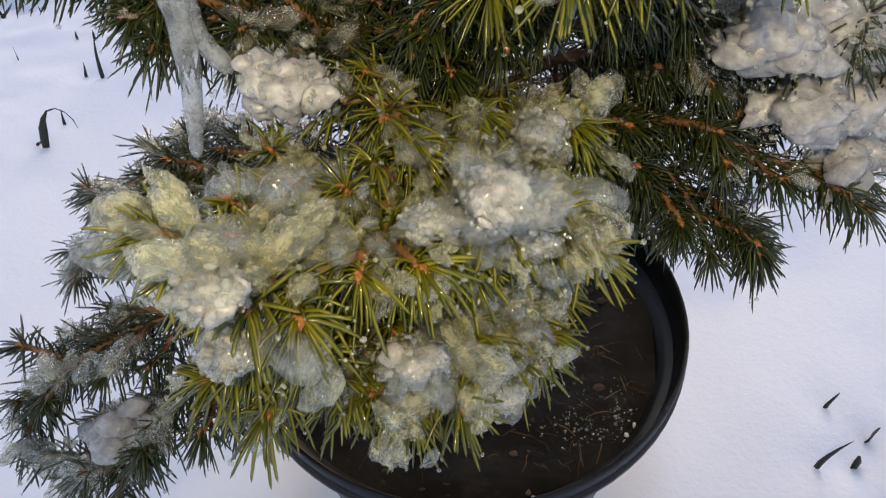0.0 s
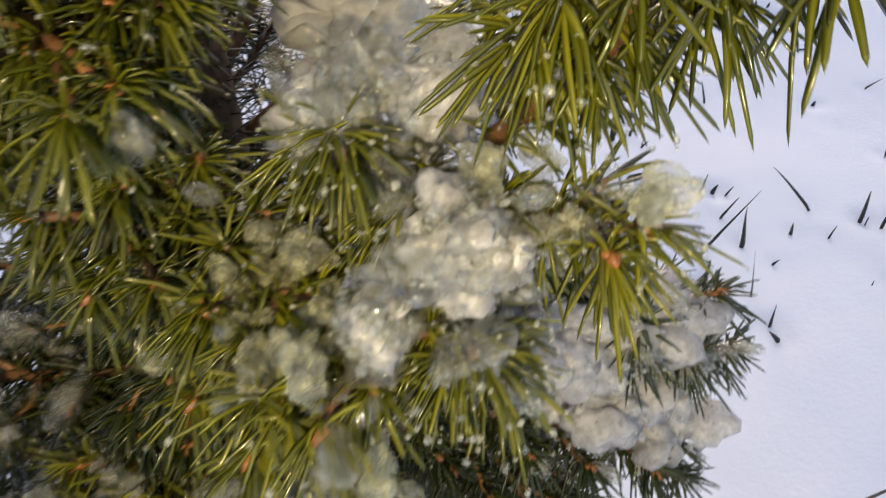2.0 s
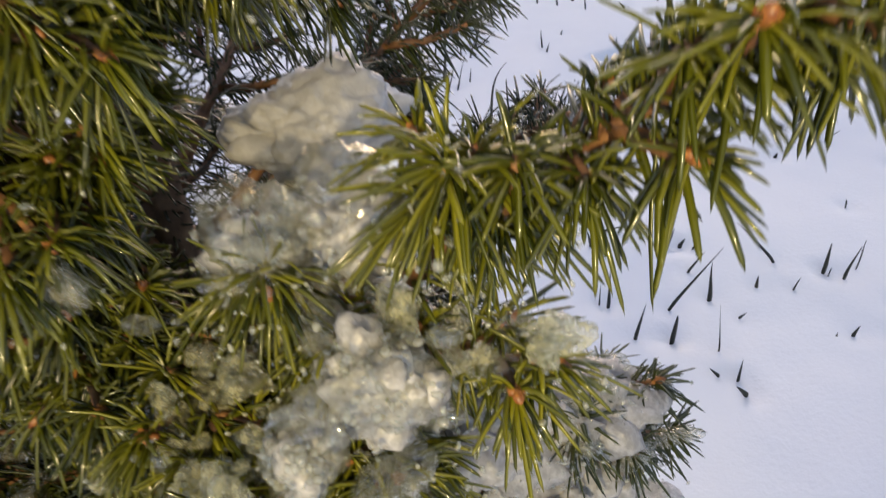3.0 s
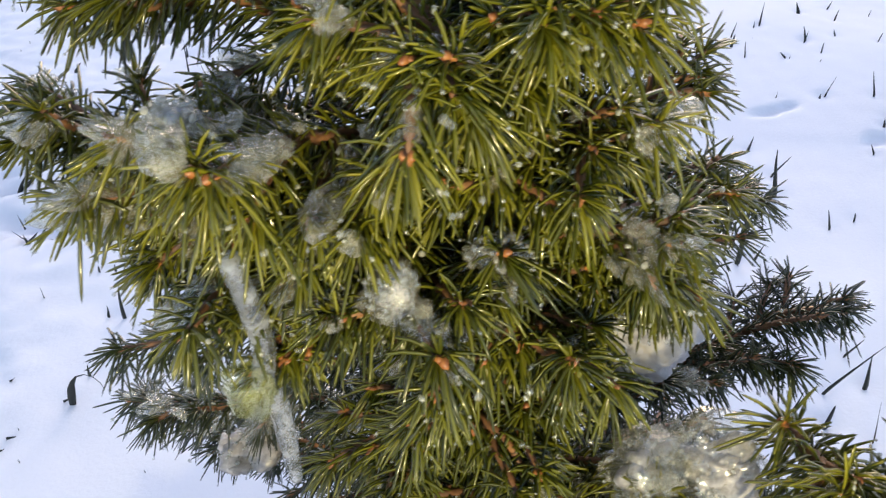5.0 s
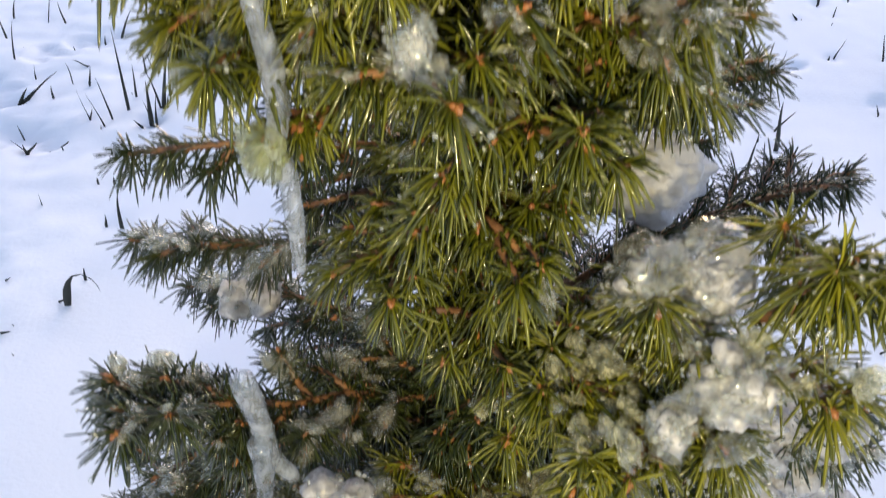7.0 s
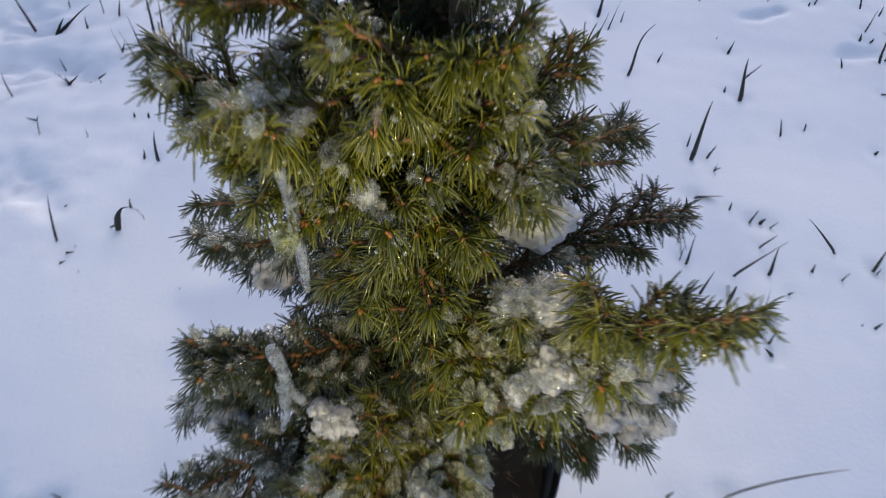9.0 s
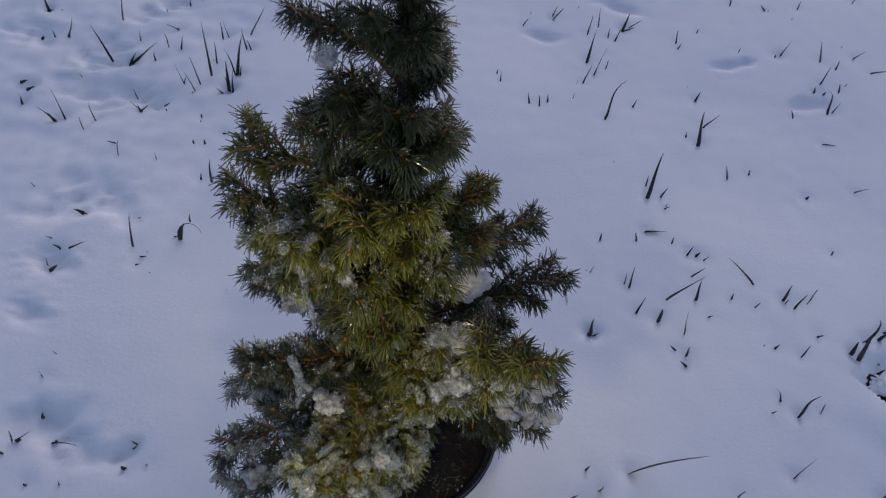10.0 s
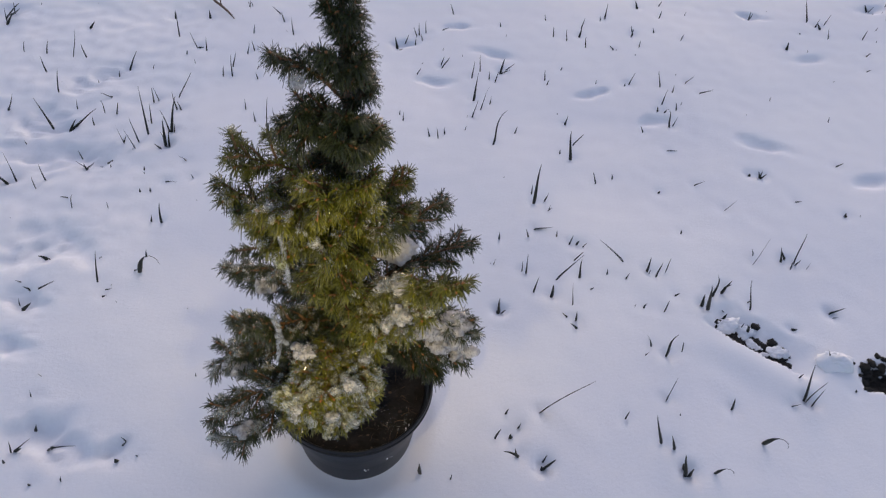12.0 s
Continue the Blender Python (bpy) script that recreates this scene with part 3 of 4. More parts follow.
# ---------------------------------------------------------------- the pot
def lathe(profile, sides=72):
    verts, faces = [], []
    for r, z in profile:
        for k in range(sides):
            a = 2 * math.pi * k / sides
            verts.append((r * math.cos(a), r * math.sin(a), z))
    for i in range(len(profile) - 1):
        for k in range(sides):
            a, b = i * sides + k, i * sides + (k + 1) % sides
            faces.append((a, b, b + sides, a + sides))
    return verts, faces


def nursery_pot():
    thing = new("nursery_pot")
    thing.location = (*POT, 0)
    tagged(thing, "round black plastic nursery pot sunk into the snow", "plant pot")
    shell = [(0.0, -0.03), (0.086, -0.03), (0.0885, -0.02), (0.1075, 0.116), (0.110, 0.117), (0.1105, 0.119), (0.116, 0.120), (0.1185, 0.123),
             (0.1194, 0.136), (0.1182, 0.1388), (0.1172, 0.1375), (0.1166, 0.130), (0.1100, 0.10), (0.105, 0.08), (0.084, -0.02), (0.0, -0.02)]
    v, f = lathe(shell)
    body = part("pot_body", mesh_of("pot_body", v, f, M_POT, True), thing)
    body.location = thing.location
    v, f = lathe([(0.1186, 0.1225), (0.1202, 0.124), (0.1202, 0.127), (0.1188, 0.1285)])
    rim = part("rim", mesh_of("rim", v, f, M_POT, True), thing, "rolled plastic rim")
    rim.location = thing.location
    return thing


pot = nursery_pot()


def soil():
    v, f = [], []
    rings, sides = 26, 80
    for i in range(rings + 1):
        r = 0.1125 * i / rings
        for k in range(sides):
            a = 2 * math.pi * k / sides
            x, y = POT[0] + r * math.cos(a), POT[1] + r * math.sin(a)
            z = 0.112 + 0.006 * (1 - (r / 0.11) ** 2) + 0.006 * noise.noise(Vector((x * 40, y * 40, 1))) + 0.003 * noise.noise(Vector((x * 120, y * 120, 3)))
            v.append((x, y, z))
    for i in range(rings):
        for k in range(sides):
            a, b = i * sides + k, i * sides + (k + 1) % sides
            f.append((a, b, b + sides, a + sides))
    ob = new("potting_soil", mesh_of("potting_soil", v, f, M_SOIL, True))
    tagged(ob, "dark damp potting soil filling the black pot", "soil")
    rng = random.Random(5)
    specs = []
    for _ in range(280):
        a, r = rng.uniform(0, 6.28), 0.105 * math.sqrt(rng.random())
        s = rng.choice((0.0004, 0.0005, 0.0007, 0.0009, 0.0012, 0.0016))
        specs.append(((POT[0] + r * math.cos(a), POT[1] + r * math.sin(a), 0.118 - 0.006 * (r / 0.11) ** 2 + s * 0.3), (s * rng.uniform(0.7, 2), s, s * 0.6)))
    vv, ff = lobes(specs, 1, 0.5, 2.0, 3)
    tagged(new("bark_chips", mesh_of("bark_chips", vv, ff, M_CHIP)), "small pale bark chips strewn over dark soil", "bark chips", kind="stuff")


soil()


def litter():
    """Brown needles, rootlets and flakes on the soil, and a rime patch near the wall of the pot."""
    rng = random.Random(12)
    chunks = []
    for _ in range(230):
        a, r = rng.uniform(0, 6.28), 0.100 * math.sqrt(rng.random())
        p = Vector((POT[0] + r * math.cos(a), POT[1] + r * math.sin(a), 0.1188 - 0.006 * (r / 0.11) ** 2))
        b = rng.uniform(0, 6.28)
        ln = rng.choice((0.006, 0.009, 0.012, 0.015))
        q = p + Vector((math.cos(b), math.sin(b), rng.uniform(-0.1, 0.25))) * ln
        chunks.append(tube(curve_points(p, q, 0.001, 3, rng, 0.0008), [0.0002, 0.0003, 0.0003, 0.0002], 4))
    for _ in range(26):
        a, r = rng.uniform(-1.2, 1.6), 0.085 * math.sqrt(rng.random())
        c = (POT[0] + r * math.cos(a), POT[1] + r * math.sin(a), 0.1188 - 0.006 * (r / 0.11) ** 2)
        k = rng.uniform(0.0015, 0.0035)
        v, f = lobes([(c, (k * 1.4, k, k * 0.4))], 1, 0.6, 2.0, rng.random() * 9)
        chunks.append((v.tolist(), f.tolist()))
    tagged(new("dead_needles", mesh_of("dead_needles", *merged(chunks), M_LITTER)), "brown dead needles and flakes strewn on the soil", "plant litter", kind="stuff")
    specs = []
    for _ in range(520):
        x, y = rng.gauss(0.092, 0.016), rng.gauss(0.074, 0.011)
        if math.hypot(x - POT[0], y - POT[1]) < 0.103:
            k = rng.choice((0.0003, 0.0004, 0.0006, 0.0009))
            q = math.hypot(x - POT[0], y - POT[1])
            specs.append(((x, y, 0.118 - 0.006 * (q / 0.11) ** 2 + rng.uniform(-0.001, 0.001)), (k * 1.3, k, k * 0.5)))
    tagged(new("rime_patch", mesh_of("rime_patch", *lobes(specs, 1, 0.5, 2.0, 6), M_ICE)), "thin grey rime crystals frozen onto dark potting soil", "frost", kind="stuff")


litter()


def snow_specks():
    """Grains of snow stuck to the side of the pot."""
    rng = random.Random(21)
    specs = []
    for a, h in ((4.4, 0.10), (4.75, 0.07), (5.0, 0.11), (5.3, 0.055), (5.45, 0.09), (4.1, 0.06), (4.62, 0.105), (5.15, 0.085), (5.7, 0.07), (4.9, 0.04), (5.6, 0.115)):
        r = 0.0892 + 0.0183 * (h + 0.02) / 0.136
        for _ in range(rng.randrange(2, 6)):
            k = rng.uniform(0.0005, 0.0013)
            b = a + rng.gauss(0, 0.03)
            specs.append(((POT[0] + r * math.cos(b), POT[1] + r * math.sin(b), h + rng.gauss(0, 0.004)), (k, k, k * rng.uniform(1, 2.2))))
    ob = new("snow_specks", mesh_of("snow_specks", *lobes(specs, 1, 0.5, 2.0, 5), M_SNOW, True))
    tagged(ob, "specks of snow stuck to the side of the pot", "snow", kind="stuff")


snow_specks()

# ---------------------------------------------------------------- the tree
TRUNK = [(0.030, 0.142, 0.10), (0.032, 0.146, 0.22), (0.036, 0.150, 0.36), (0.036, 0.152, 0.50), (0.036, 0.153, 0.62), (0.037, 0.154, 0.72), (0.038, 0.154, 0.80)]


def trunk_at(z):
    for (ax, ay, az), (bx, by, bz) in zip(TRUNK, TRUNK[1:]):
        if z <= bz:
            s = (z - az) / (bz - az)
            return Vector((ax + (bx - ax) * s, ay + (by - ay) * s, z))
    return Vector(TRUNK[-1])


tree = new("spruce_tree")
tree.location = TRUNK[0]
tagged(tree, "small bushy green spruce glazed with ice in a black pot", "conifer tree")
_v, _f = tube(TRUNK, [0.0085, 0.0078, 0.0068, 0.0056, 0.0042, 0.003, 0.0014], 10)
part("trunk", mesh_of("trunk", _v, _f, M_TRUNK, True), tree)


def needle_block(origins, axes, lengths, shoots, width, rng, rings=4):
    """Drooping, blunt needles: rows of origin, direction, length and the shoot's own direction."""
    o, d, ln, sh = np.array(origins), np.array(axes), np.array(lengths)[:, None], np.array(shoots)
    d /= np.linalg.norm(d, axis=1)[:, None]
    ref = np.where(np.abs(d[:, 2:3]) > 0.9, np.array([[1.0, 0, 0]]), np.array([[0, 0, 1.0]]))
    u = np.cross(d, ref)
    u /= np.linalg.norm(u, axis=1)[:, None]
    w = np.cross(d, u)
    n = len(o)
    bend = ln * (sh * (0.10 + 0.28 * rng.rand(n, 1)) + np.array([[0, 0, -0.40]]) * (0.5 + rng.rand(n, 1)) + (rng.rand(n, 3) - 0.5) * 0.34)
    wd = width * (0.75 + 0.45 * rng.rand(n, 1))
    marks = ((0.0, 0.34), (0.30, 0.5), (0.64, 0.52), (0.93, 0.36)) if rings == 4 else ((0.0, 0.36), (0.48, 0.52), (0.92, 0.36))
    verts = np.zeros((n, 3 * rings + 1, 3))
    for j, (s, half) in enumerate(marks):
        for k in range(3):
            a = 2 * math.pi * k / 3
            verts[:, 3 * j + k] = o + d * ln * s + bend * s * s + (u * math.cos(a) + w * math.sin(a) * 0.8) * wd * half
    verts[:, -1] = o + d * ln + bend
    pat = []
    for j in range(rings - 1):
        for k in range(3):
            a, b = 3 * j + k, 3 * j + (k + 1) % 3
            pat += [(a, b, b + 3), (a, b + 3, a + 3)]
    pat += [(3 * rings - 3 + k, 3 * rings - 3 + (k + 1) % 3, 3 * rings) for k in range(3)]
    return verts.reshape(-1, 3), (np.array(pat)[None] + (np.arange(n) * (3 * rings + 1))[:, None, None]).reshape(-1, 3)


_bv, _bf = lobes([((0, 0, 0.3), (0.55, 0.55, 1.0)), ((0.35, 0.1, 0.0), (0.35, 0.35, 0.6)), ((-0.3, 0.2, 0.0), (0.35, 0.35, 0.55))], 1, 0.25, 2.0, 1)
BUD = mesh_of("bud", _bv * 0.0028, _bf, M_BUD, True)
rs = np.random.RandomState(7)


def dress(points, spacing, length, store, tip=True, spread=(45, 82)):
    """Needles in a spiral along a shoot, hanging a little."""
    pts = [np.array(p) for p in points]
    seg = [np.linalg.norm(b - a) for a, b in zip(pts, pts[1:])]
    total = sum(seg)
    count = max(3, int(total / spacing))
    turn = rs.rand() * 6.28
    ends = np.cumsum(seg)
    for i in range(count):
        s = (i + rs.rand()) / count * total
        k = min(int(np.searchsorted(ends, s)), len(seg) - 1)
        ax = (pts[k + 1] - pts[k]) / max(seg[k], 1e-9)
        p = pts[k] + ax * (s - ends[k] + seg[k])
        u = np.cross(ax, (0, 0, 1.0) if abs(ax[2]) < 0.9 else (1.0, 0, 0))
        u /= math.sqrt(u @ u)
        w = np.cross(u, ax)
        turn += 2.399 + (rs.rand() - 0.5) * 0.7
        t = math.radians(spread[0] + (spread[1] - spread[0]) * rs.rand())
        d = ax * math.cos(t) + (u * math.cos(turn) + w * math.sin(turn)) * math.sin(t)
        d[2] -= 0.10
        store[0].append(p)
        store[1].append(d)
        store[2].append(length * (0.62 + 0.52 * rs.rand()))
        store[3].append(ax)
    if tip:
        ax = (pts[-1] - pts[-2]) / max(seg[-1], 1e-9)
        for _ in range(22):
            d = ax * 0.8 + (rs.rand(3) - 0.5) * 2.3
            store[0].append(pts[-1] - ax * 0.003 * rs.rand())
            store[1].append(d)
            store[2].append(length * (0.7 + 0.4 * rs.rand()))
            store[3].append(ax * 0.3)


def grains(spots, seed):
    """Angular grains of ice in one mesh: rows of place and size, each turned and stretched in its own way."""
    rng = np.random.RandomState(seed)
    base, tris = ico(1)
    vs, fs = [], []
    for n, (c, k) in enumerate(spots):
        q, _ = np.linalg.qr(rng.randn(3, 3))
        vs.append((base * rng.uniform(0.75, 1.25, (len(base), 1)) * (k * rng.uniform(0.5, 1.3, 3))) @ q + np.array(c))
        fs.append(tris + n * len(base))
    return np.concatenate(vs), np.concatenate(fs)


def chunk_shape(seed, level, rough, flat=0.55):
    """A broken piece of packed snow, one unit in radius: blunt flat sides and an uneven skin."""
    rng = np.random.RandomState(seed)
    base, tris = ico(level)
    n = rng.randn(13, 3)
    n /= np.linalg.norm(n, axis=1)[:, None]
    far = np.minimum((rng.uniform(flat, 1.0, 13) / np.clip(base @ n.T, 0.02, None)).min(axis=1), 1.35)
    off = Vector((seed * 5.3, seed * 1.9, seed * 3.7))
    far *= np.array([1 + rough * (0.6 * noise.noise(Vector(b) * 1.5 + off) + 0.45 * noise.noise(Vector(b) * 4 + off) + 0.3 * noise.noise(Vector(b) * 9 + off)
                                  + 0.2 * noise.noise(Vector(b) * 19 + off)) for b in base])
    return base * far[:, None], tris


def bunch(count, seed):
    """Melted and refrozen ice round a twig, about one unit in radius: a few blunt lumps that run into one another."""
    rng = np.random.RandomState(seed)
    vs, fs, o = [], [], 0
    for k in range(count):
        v, f = chunk_shape(seed * 13 + k, 3, 0.5, 0.75)
        q, _ = np.linalg.qr(rng.randn(3, 3))
        v = (v * rng.uniform(0.45, 0.85) * rng.uniform(0.6, 1.2, 3)) @ q + rng.randn(3) * np.array((0.38, 0.38, 0.5))
        vs.append(v)
        fs.append(f + o)
        o += len(v)
    return np.concatenate(vs), np.concatenate(fs)


ICE = [mesh_of("ice_lump", *bunch(2 + k % 2, 20 + k), M_ICE_LUMP, True) for k in range(6)]
MILKY = [mesh_of("ice_lump", *bunch(3 + k % 3, 60 + k), M_GLAZE, True) for k in range(7)]
_v, _f = lobes([((0, 0, 0), (0.8, 0.8, 1.0))], 2, 0.12, 1.2, 3)
ICE_DROP = mesh_of("ice_drop", _v, _f, M_DROP, True)


def branch(base_z, tip, sag=0.01, shoots=7, reach=0.055, mat=None, needle=0.0142, fill=1.0, seed=None, name="branch", bare=0.25, ice=0.0, lump=0.0056, start=None):
    """A limb from the trunk to its tip with side shoots, needles, end buds and lumps of ice."""
    mat = mat or M_NEEDLE
    rng = random.Random(seed if seed is not None else int(1000 * (tip[0] * 3 + tip[1] * 5 + tip[2] * 7)))
    start = trunk_at(base_z) if start is None else Vector(start)
    tip = Vector(tip)
    tip -= (tip - start).normalized() * 0.010
    span = (tip - start).length
    main = curve_points(start, tip, sag, 8, rng, span * 0.018)
    chunks = [tube(main, [0.0023 * (1 - 0.55 * i / 8) for i in range(9)], 6)]
    store = ([], [], [], [])
    step = (0.00068 if mat is not M_NEEDLE_SHADE else 0.00046) / fill
    dress(main[max(0, int(8 * bare)):], step, needle, store)
    buds = [(main[-1], main[-1] - main[-2])]
    out = (tip - start).normalized()
    side_dir = out.cross(Vector((0, 0, 1)))
    side_dir = Vector((1, 0, 0)) if side_dir.length < 0.1 else side_dir.normalized()
    up_dir = side_dir.cross(out).normalized()
    shoots = int(shoots * 1.35)
    for k in range(shoots):
        s = 0.28 + 0.68 * (k + rng.random() * 0.6) / shoots
        i = min(7, int(s * 8))
        p = main[i].lerp(main[i + 1], s * 8 - i)
        ahead = (main[i + 1] - main[i]).normalized()
        a = (k % 2) * math.pi + rng.uniform(-0.75, 0.75) + (0.4 if k % 3 == 0 else 0)
        side = side_dir * math.cos(a) + up_dir * math.sin(a)
        ln = reach * (1.1 - 0.55 * s) * rng.uniform(0.65, 1.15)
        q = p + (ahead * rng.uniform(0.6, 1.1) + side * rng.uniform(0.6, 1.0)).normalized() * ln
        pts = curve_points(p, q, rng.uniform(-0.1, 0.12) * ln, 4, rng, ln * 0.03)
        chunks.append(tube(pts, [0.0019, 0.0018, 0.0016, 0.0014, 0.0011], 5))
        dress(pts, step, needle, store)
        buds.append((pts[-1], pts[-1] - pts[-2]))
        if ln > 0.028 and rng.random() < 0.5:
            r = pts[2] + ((q - p).normalized() * 0.8 - side * rng.uniform(-0.5, 0.8) + Vector((0, 0, rng.uniform(-0.4, 0.5)))).normalized() * ln * 0.5
            pts2 = curve_points(pts[2], r, 0, 3, rng, 0.001)
            chunks.append(tube(pts2, [0.0012, 0.0011, 0.001, 0.0009], 5))
            dress(pts2, step * 1.2, needle, store)
            buds.append((pts2[-1], pts2[-1] - pts2[-2]))
    v, f = merged(chunks)
    limb = part(name, mesh_of(name, v, f, M_TWIG, True), tree)
    nv, nf = needle_block(*store, 0.00128 if mat is not M_NEEDLE_SHADE else 0.00110, rs, 4 if mat is not M_NEEDLE_SHADE else 3)
    leaf = new("needles", mesh_of("needles", nv, nf, mat, True))
    attach(leaf, limb)
    leaf["kind"] = "stuff"
    if ice > 0.1:
        beads = []
        tips = 13 if mat is not M_NEEDLE_SHADE else 10
        for _ in range(int(120 + 420 * ice)):
            k = rng.randrange(len(store[0]))
            beads.append((nv[k * tips + tips - 1] if rng.random() < 0.6 else nv[k * tips + rng.randrange(tips)], rng.choice((0.0004, 0.0005, 0.0007, 0.0010))))
        frost = part("frost", mesh_of("frost", *grains(beads, rng.randrange(9999)), M_BEAD), limb, "small glinting beads of ice on needles")
        frost["kind"] = "stuff"
    for p, d in buds:
        aim = d.to_track_quat('Z', 'Y').to_matrix().to_4x4()
        if rng.random() < 0.8:
            b = new("bud", BUD)
            b.matrix_world = Matrix.Translation(p) @ aim
            b.parent = limb
        if 0.4 < ice <= 0.8 and rng.random() < 0.6:
            e = new("ice_glaze", rng.choice(ICE))
            e.matrix_world = Matrix.Translation(p - d.normalized() * 0.004) @ aim @ pose(0, 0, 0, 0, 0, rng.uniform(0, 360)) @ Matrix.Diagonal((0.0065, 0.0065, 0.012, 1))
            e.parent = limb
            e["label"] = "thick clear glaze of ice over a shoot tip"
        for _ in range(7 if ice > 0.8 else 4 if ice > 0.4 else 2):
            if rng.random() < ice:
                k = lump * rng.choice((0.3, 0.4, 0.55, 0.7, 0.85, 1.05))
                wide = 0.011 if ice > 0.8 else 0.005
                at = p - d.normalized() * rng.uniform(-0.004, 0.024) + Vector((rng.uniform(-1, 1), rng.uniform(-1, 1), rng.uniform(-0.6, 1))) * wide
                e = new("ice_lump", rng.choice(ICE) if ice <= 0.8 else ICE_DROP if rng.random() < 0.4 else rng.choice(MILKY))
                e.matrix_world = Matrix.Translation(at) @ aim @ pose(0, 0, 0, rng.uniform(-40, 40), rng.uniform(-40, 40), rng.uniform(0, 360)) @ Matrix.Diagonal((k * rng.uniform(0.7, 1.0), k * rng.uniform(0.7, 1.0), k * rng.uniform(0.9, 1.6), 1))
                e.parent = limb
                e["label"] = "clear lump of ice frozen round a twig"
    return limb


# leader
branch(0.60, (0.038, 0.154, 0.815), 0.0, 13, 0.028, M_NEEDLE_SHADE, fill=1.9, bare=0.0, name="leader")
branch(0.36, (0.037, 0.153, 0.62), 0.0, 18, 0.045, M_NEEDLE_SHADE, fill=1.5, bare=0.0, seed=11, name="leader")

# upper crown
branch(0.62, (-0.040, 0.150, 0.680), 0.01, 5, 0.03, M_NEEDLE_SHADE, ice=0.2, fill=1.25)
branch(0.57, (-0.036, 0.128, 0.608), 0.008, 6, 0.04, M_NEEDLE_SHADE, ice=0.3, fill=1.25)
branch(0.60, (0.066, 0.165, 0.650), 0.0, 5, 0.025, M_NEEDLE_SHADE, fill=1.25)
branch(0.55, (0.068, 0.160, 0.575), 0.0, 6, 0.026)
branch(0.58, (0.040, 0.105, 0.640), 0.0, 6, 0.03, M_NEEDLE_SHADE, fill=1.25)
branch(0.63, (0.058, 0.125, 0.695), 0.0, 5, 0.022, M_NEEDLE_SHADE, fill=1.25)
branch(0.64, (0.012, 0.128, 0.700), 0.0, 5, 0.025, M_NEEDLE_SHADE, fill=1.25)
branch(0.68, (0.052, 0.136, 0.740), 0.0, 4, 0.016, M_NEEDLE_SHADE, fill=1.25)
branch(0.68, (0.022, 0.142, 0.745), 0.0, 4, 0.016, M_NEEDLE_SHADE, fill=1.25)
branch(0.60, (0.045, 0.205, 0.640), 0.0, 6, 0.03, M_NEEDLE_SHADE, fill=1.25)
branch(0.52, (-0.01, 0.225, 0.565), 0.0, 7, 0.04, M_NEEDLE_SHADE, fill=1.25)
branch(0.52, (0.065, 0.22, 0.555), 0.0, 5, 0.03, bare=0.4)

branch(0.60, (-0.014, 0.130, 0.632), 0.0, 6, 0.03, M_NEEDLE_SHADE, fill=1.25)
branch(0.57, (0.028, 0.092, 0.612), 0.0, 6, 0.035, M_NEEDLE_SHADE, fill=1.25)
branch(0.56, (0.066, 0.115, 0.610), 0.0, 6, 0.03, M_NEEDLE_SHADE, fill=1.25)

# middle, front and sides
branch(0.48, (-0.104, 0.151, 0.557), 0.012, 10, 0.046, ice=0.3, fill=1.25, bare=0.1)
branch(0.44, (-0.115, 0.130, 0.513), 0.006, 11, 0.046, ice=0.3, fill=1.25, bare=0.1)
branch(0.45, (-0.080, 0.100, 0.505), 0.012, 10, 0.042, M_NEEDLE_LIT, ice=0.6, fill=1.2, bare=0.1)
branch(0.47, (-0.045, 0.082, 0.522), 0.015, 10, 0.05, M_NEEDLE_LIT, ice=0.7, fill=1.15, bare=0.1)
branch(0.45, (-0.060, 0.085, 0.480), 0.012, 9, 0.045, ice=0.5, fill=1.15, bare=0.1)
branch(0.50, (0.003, 0.080, 0.548), 0.01, 8, 0.042, M_NEEDLE_LIT, ice=0.4)
branch(0.50, (0.048, 0.088, 0.555), 0.01, 7, 0.036, M_NEEDLE_LIT, ice=0.35)
branch(0.47, (0.024, 0.088, 0.512), 0.006, 7, 0.032, M_NEEDLE_LIT, ice=0.4)
branch(0.48, (0.052, 0.092, 0.518), 0.006, 7, 0.032, M_NEEDLE_LIT, ice=0.4)
branch(0.43, (-0.004, 0.076, 0.484), 0.012, 9, 0.05, ice=0.5)
branch(0.42, (0.032, 0.080, 0.462), 0.012, 9, 0.05, ice=0.3)
branch(0.43, (0.068, 0.105, 0.474), 0.01, 8, 0.028, ice=0.4)
branch(0.38, (0.018, 0.078, 0.430), 0.012, 9, 0.05, ice=0.15)
branch(0.34, (0.020, 0.080, 0.378), 0.01, 9, 0.05, ice=0.1)
branch(0.31, (0.030, 0.085, 0.335), 0.01, 9, 0.05, M_NEEDLE_SHADE)
branch(0.28, (0.000, 0.090, 0.300), 0.01, 8, 0.05, M_NEEDLE_SHADE)
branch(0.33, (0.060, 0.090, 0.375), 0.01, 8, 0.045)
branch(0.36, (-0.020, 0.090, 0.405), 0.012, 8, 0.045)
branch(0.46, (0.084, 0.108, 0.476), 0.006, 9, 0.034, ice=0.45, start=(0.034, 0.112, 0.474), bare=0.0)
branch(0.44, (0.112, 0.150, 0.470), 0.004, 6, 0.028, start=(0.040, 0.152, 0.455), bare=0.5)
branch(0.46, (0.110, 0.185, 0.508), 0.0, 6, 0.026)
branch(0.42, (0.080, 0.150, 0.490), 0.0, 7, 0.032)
branch(0.36, (0.160, 0.240, 0.415), 0.01, 9, 0.036, M_NEEDLE_SHADE)
branch(0.32, (0.188, 0.198, 0.371), 0.012, 9, 0.045, M_NEEDLE_SHADE, ice=0.2)
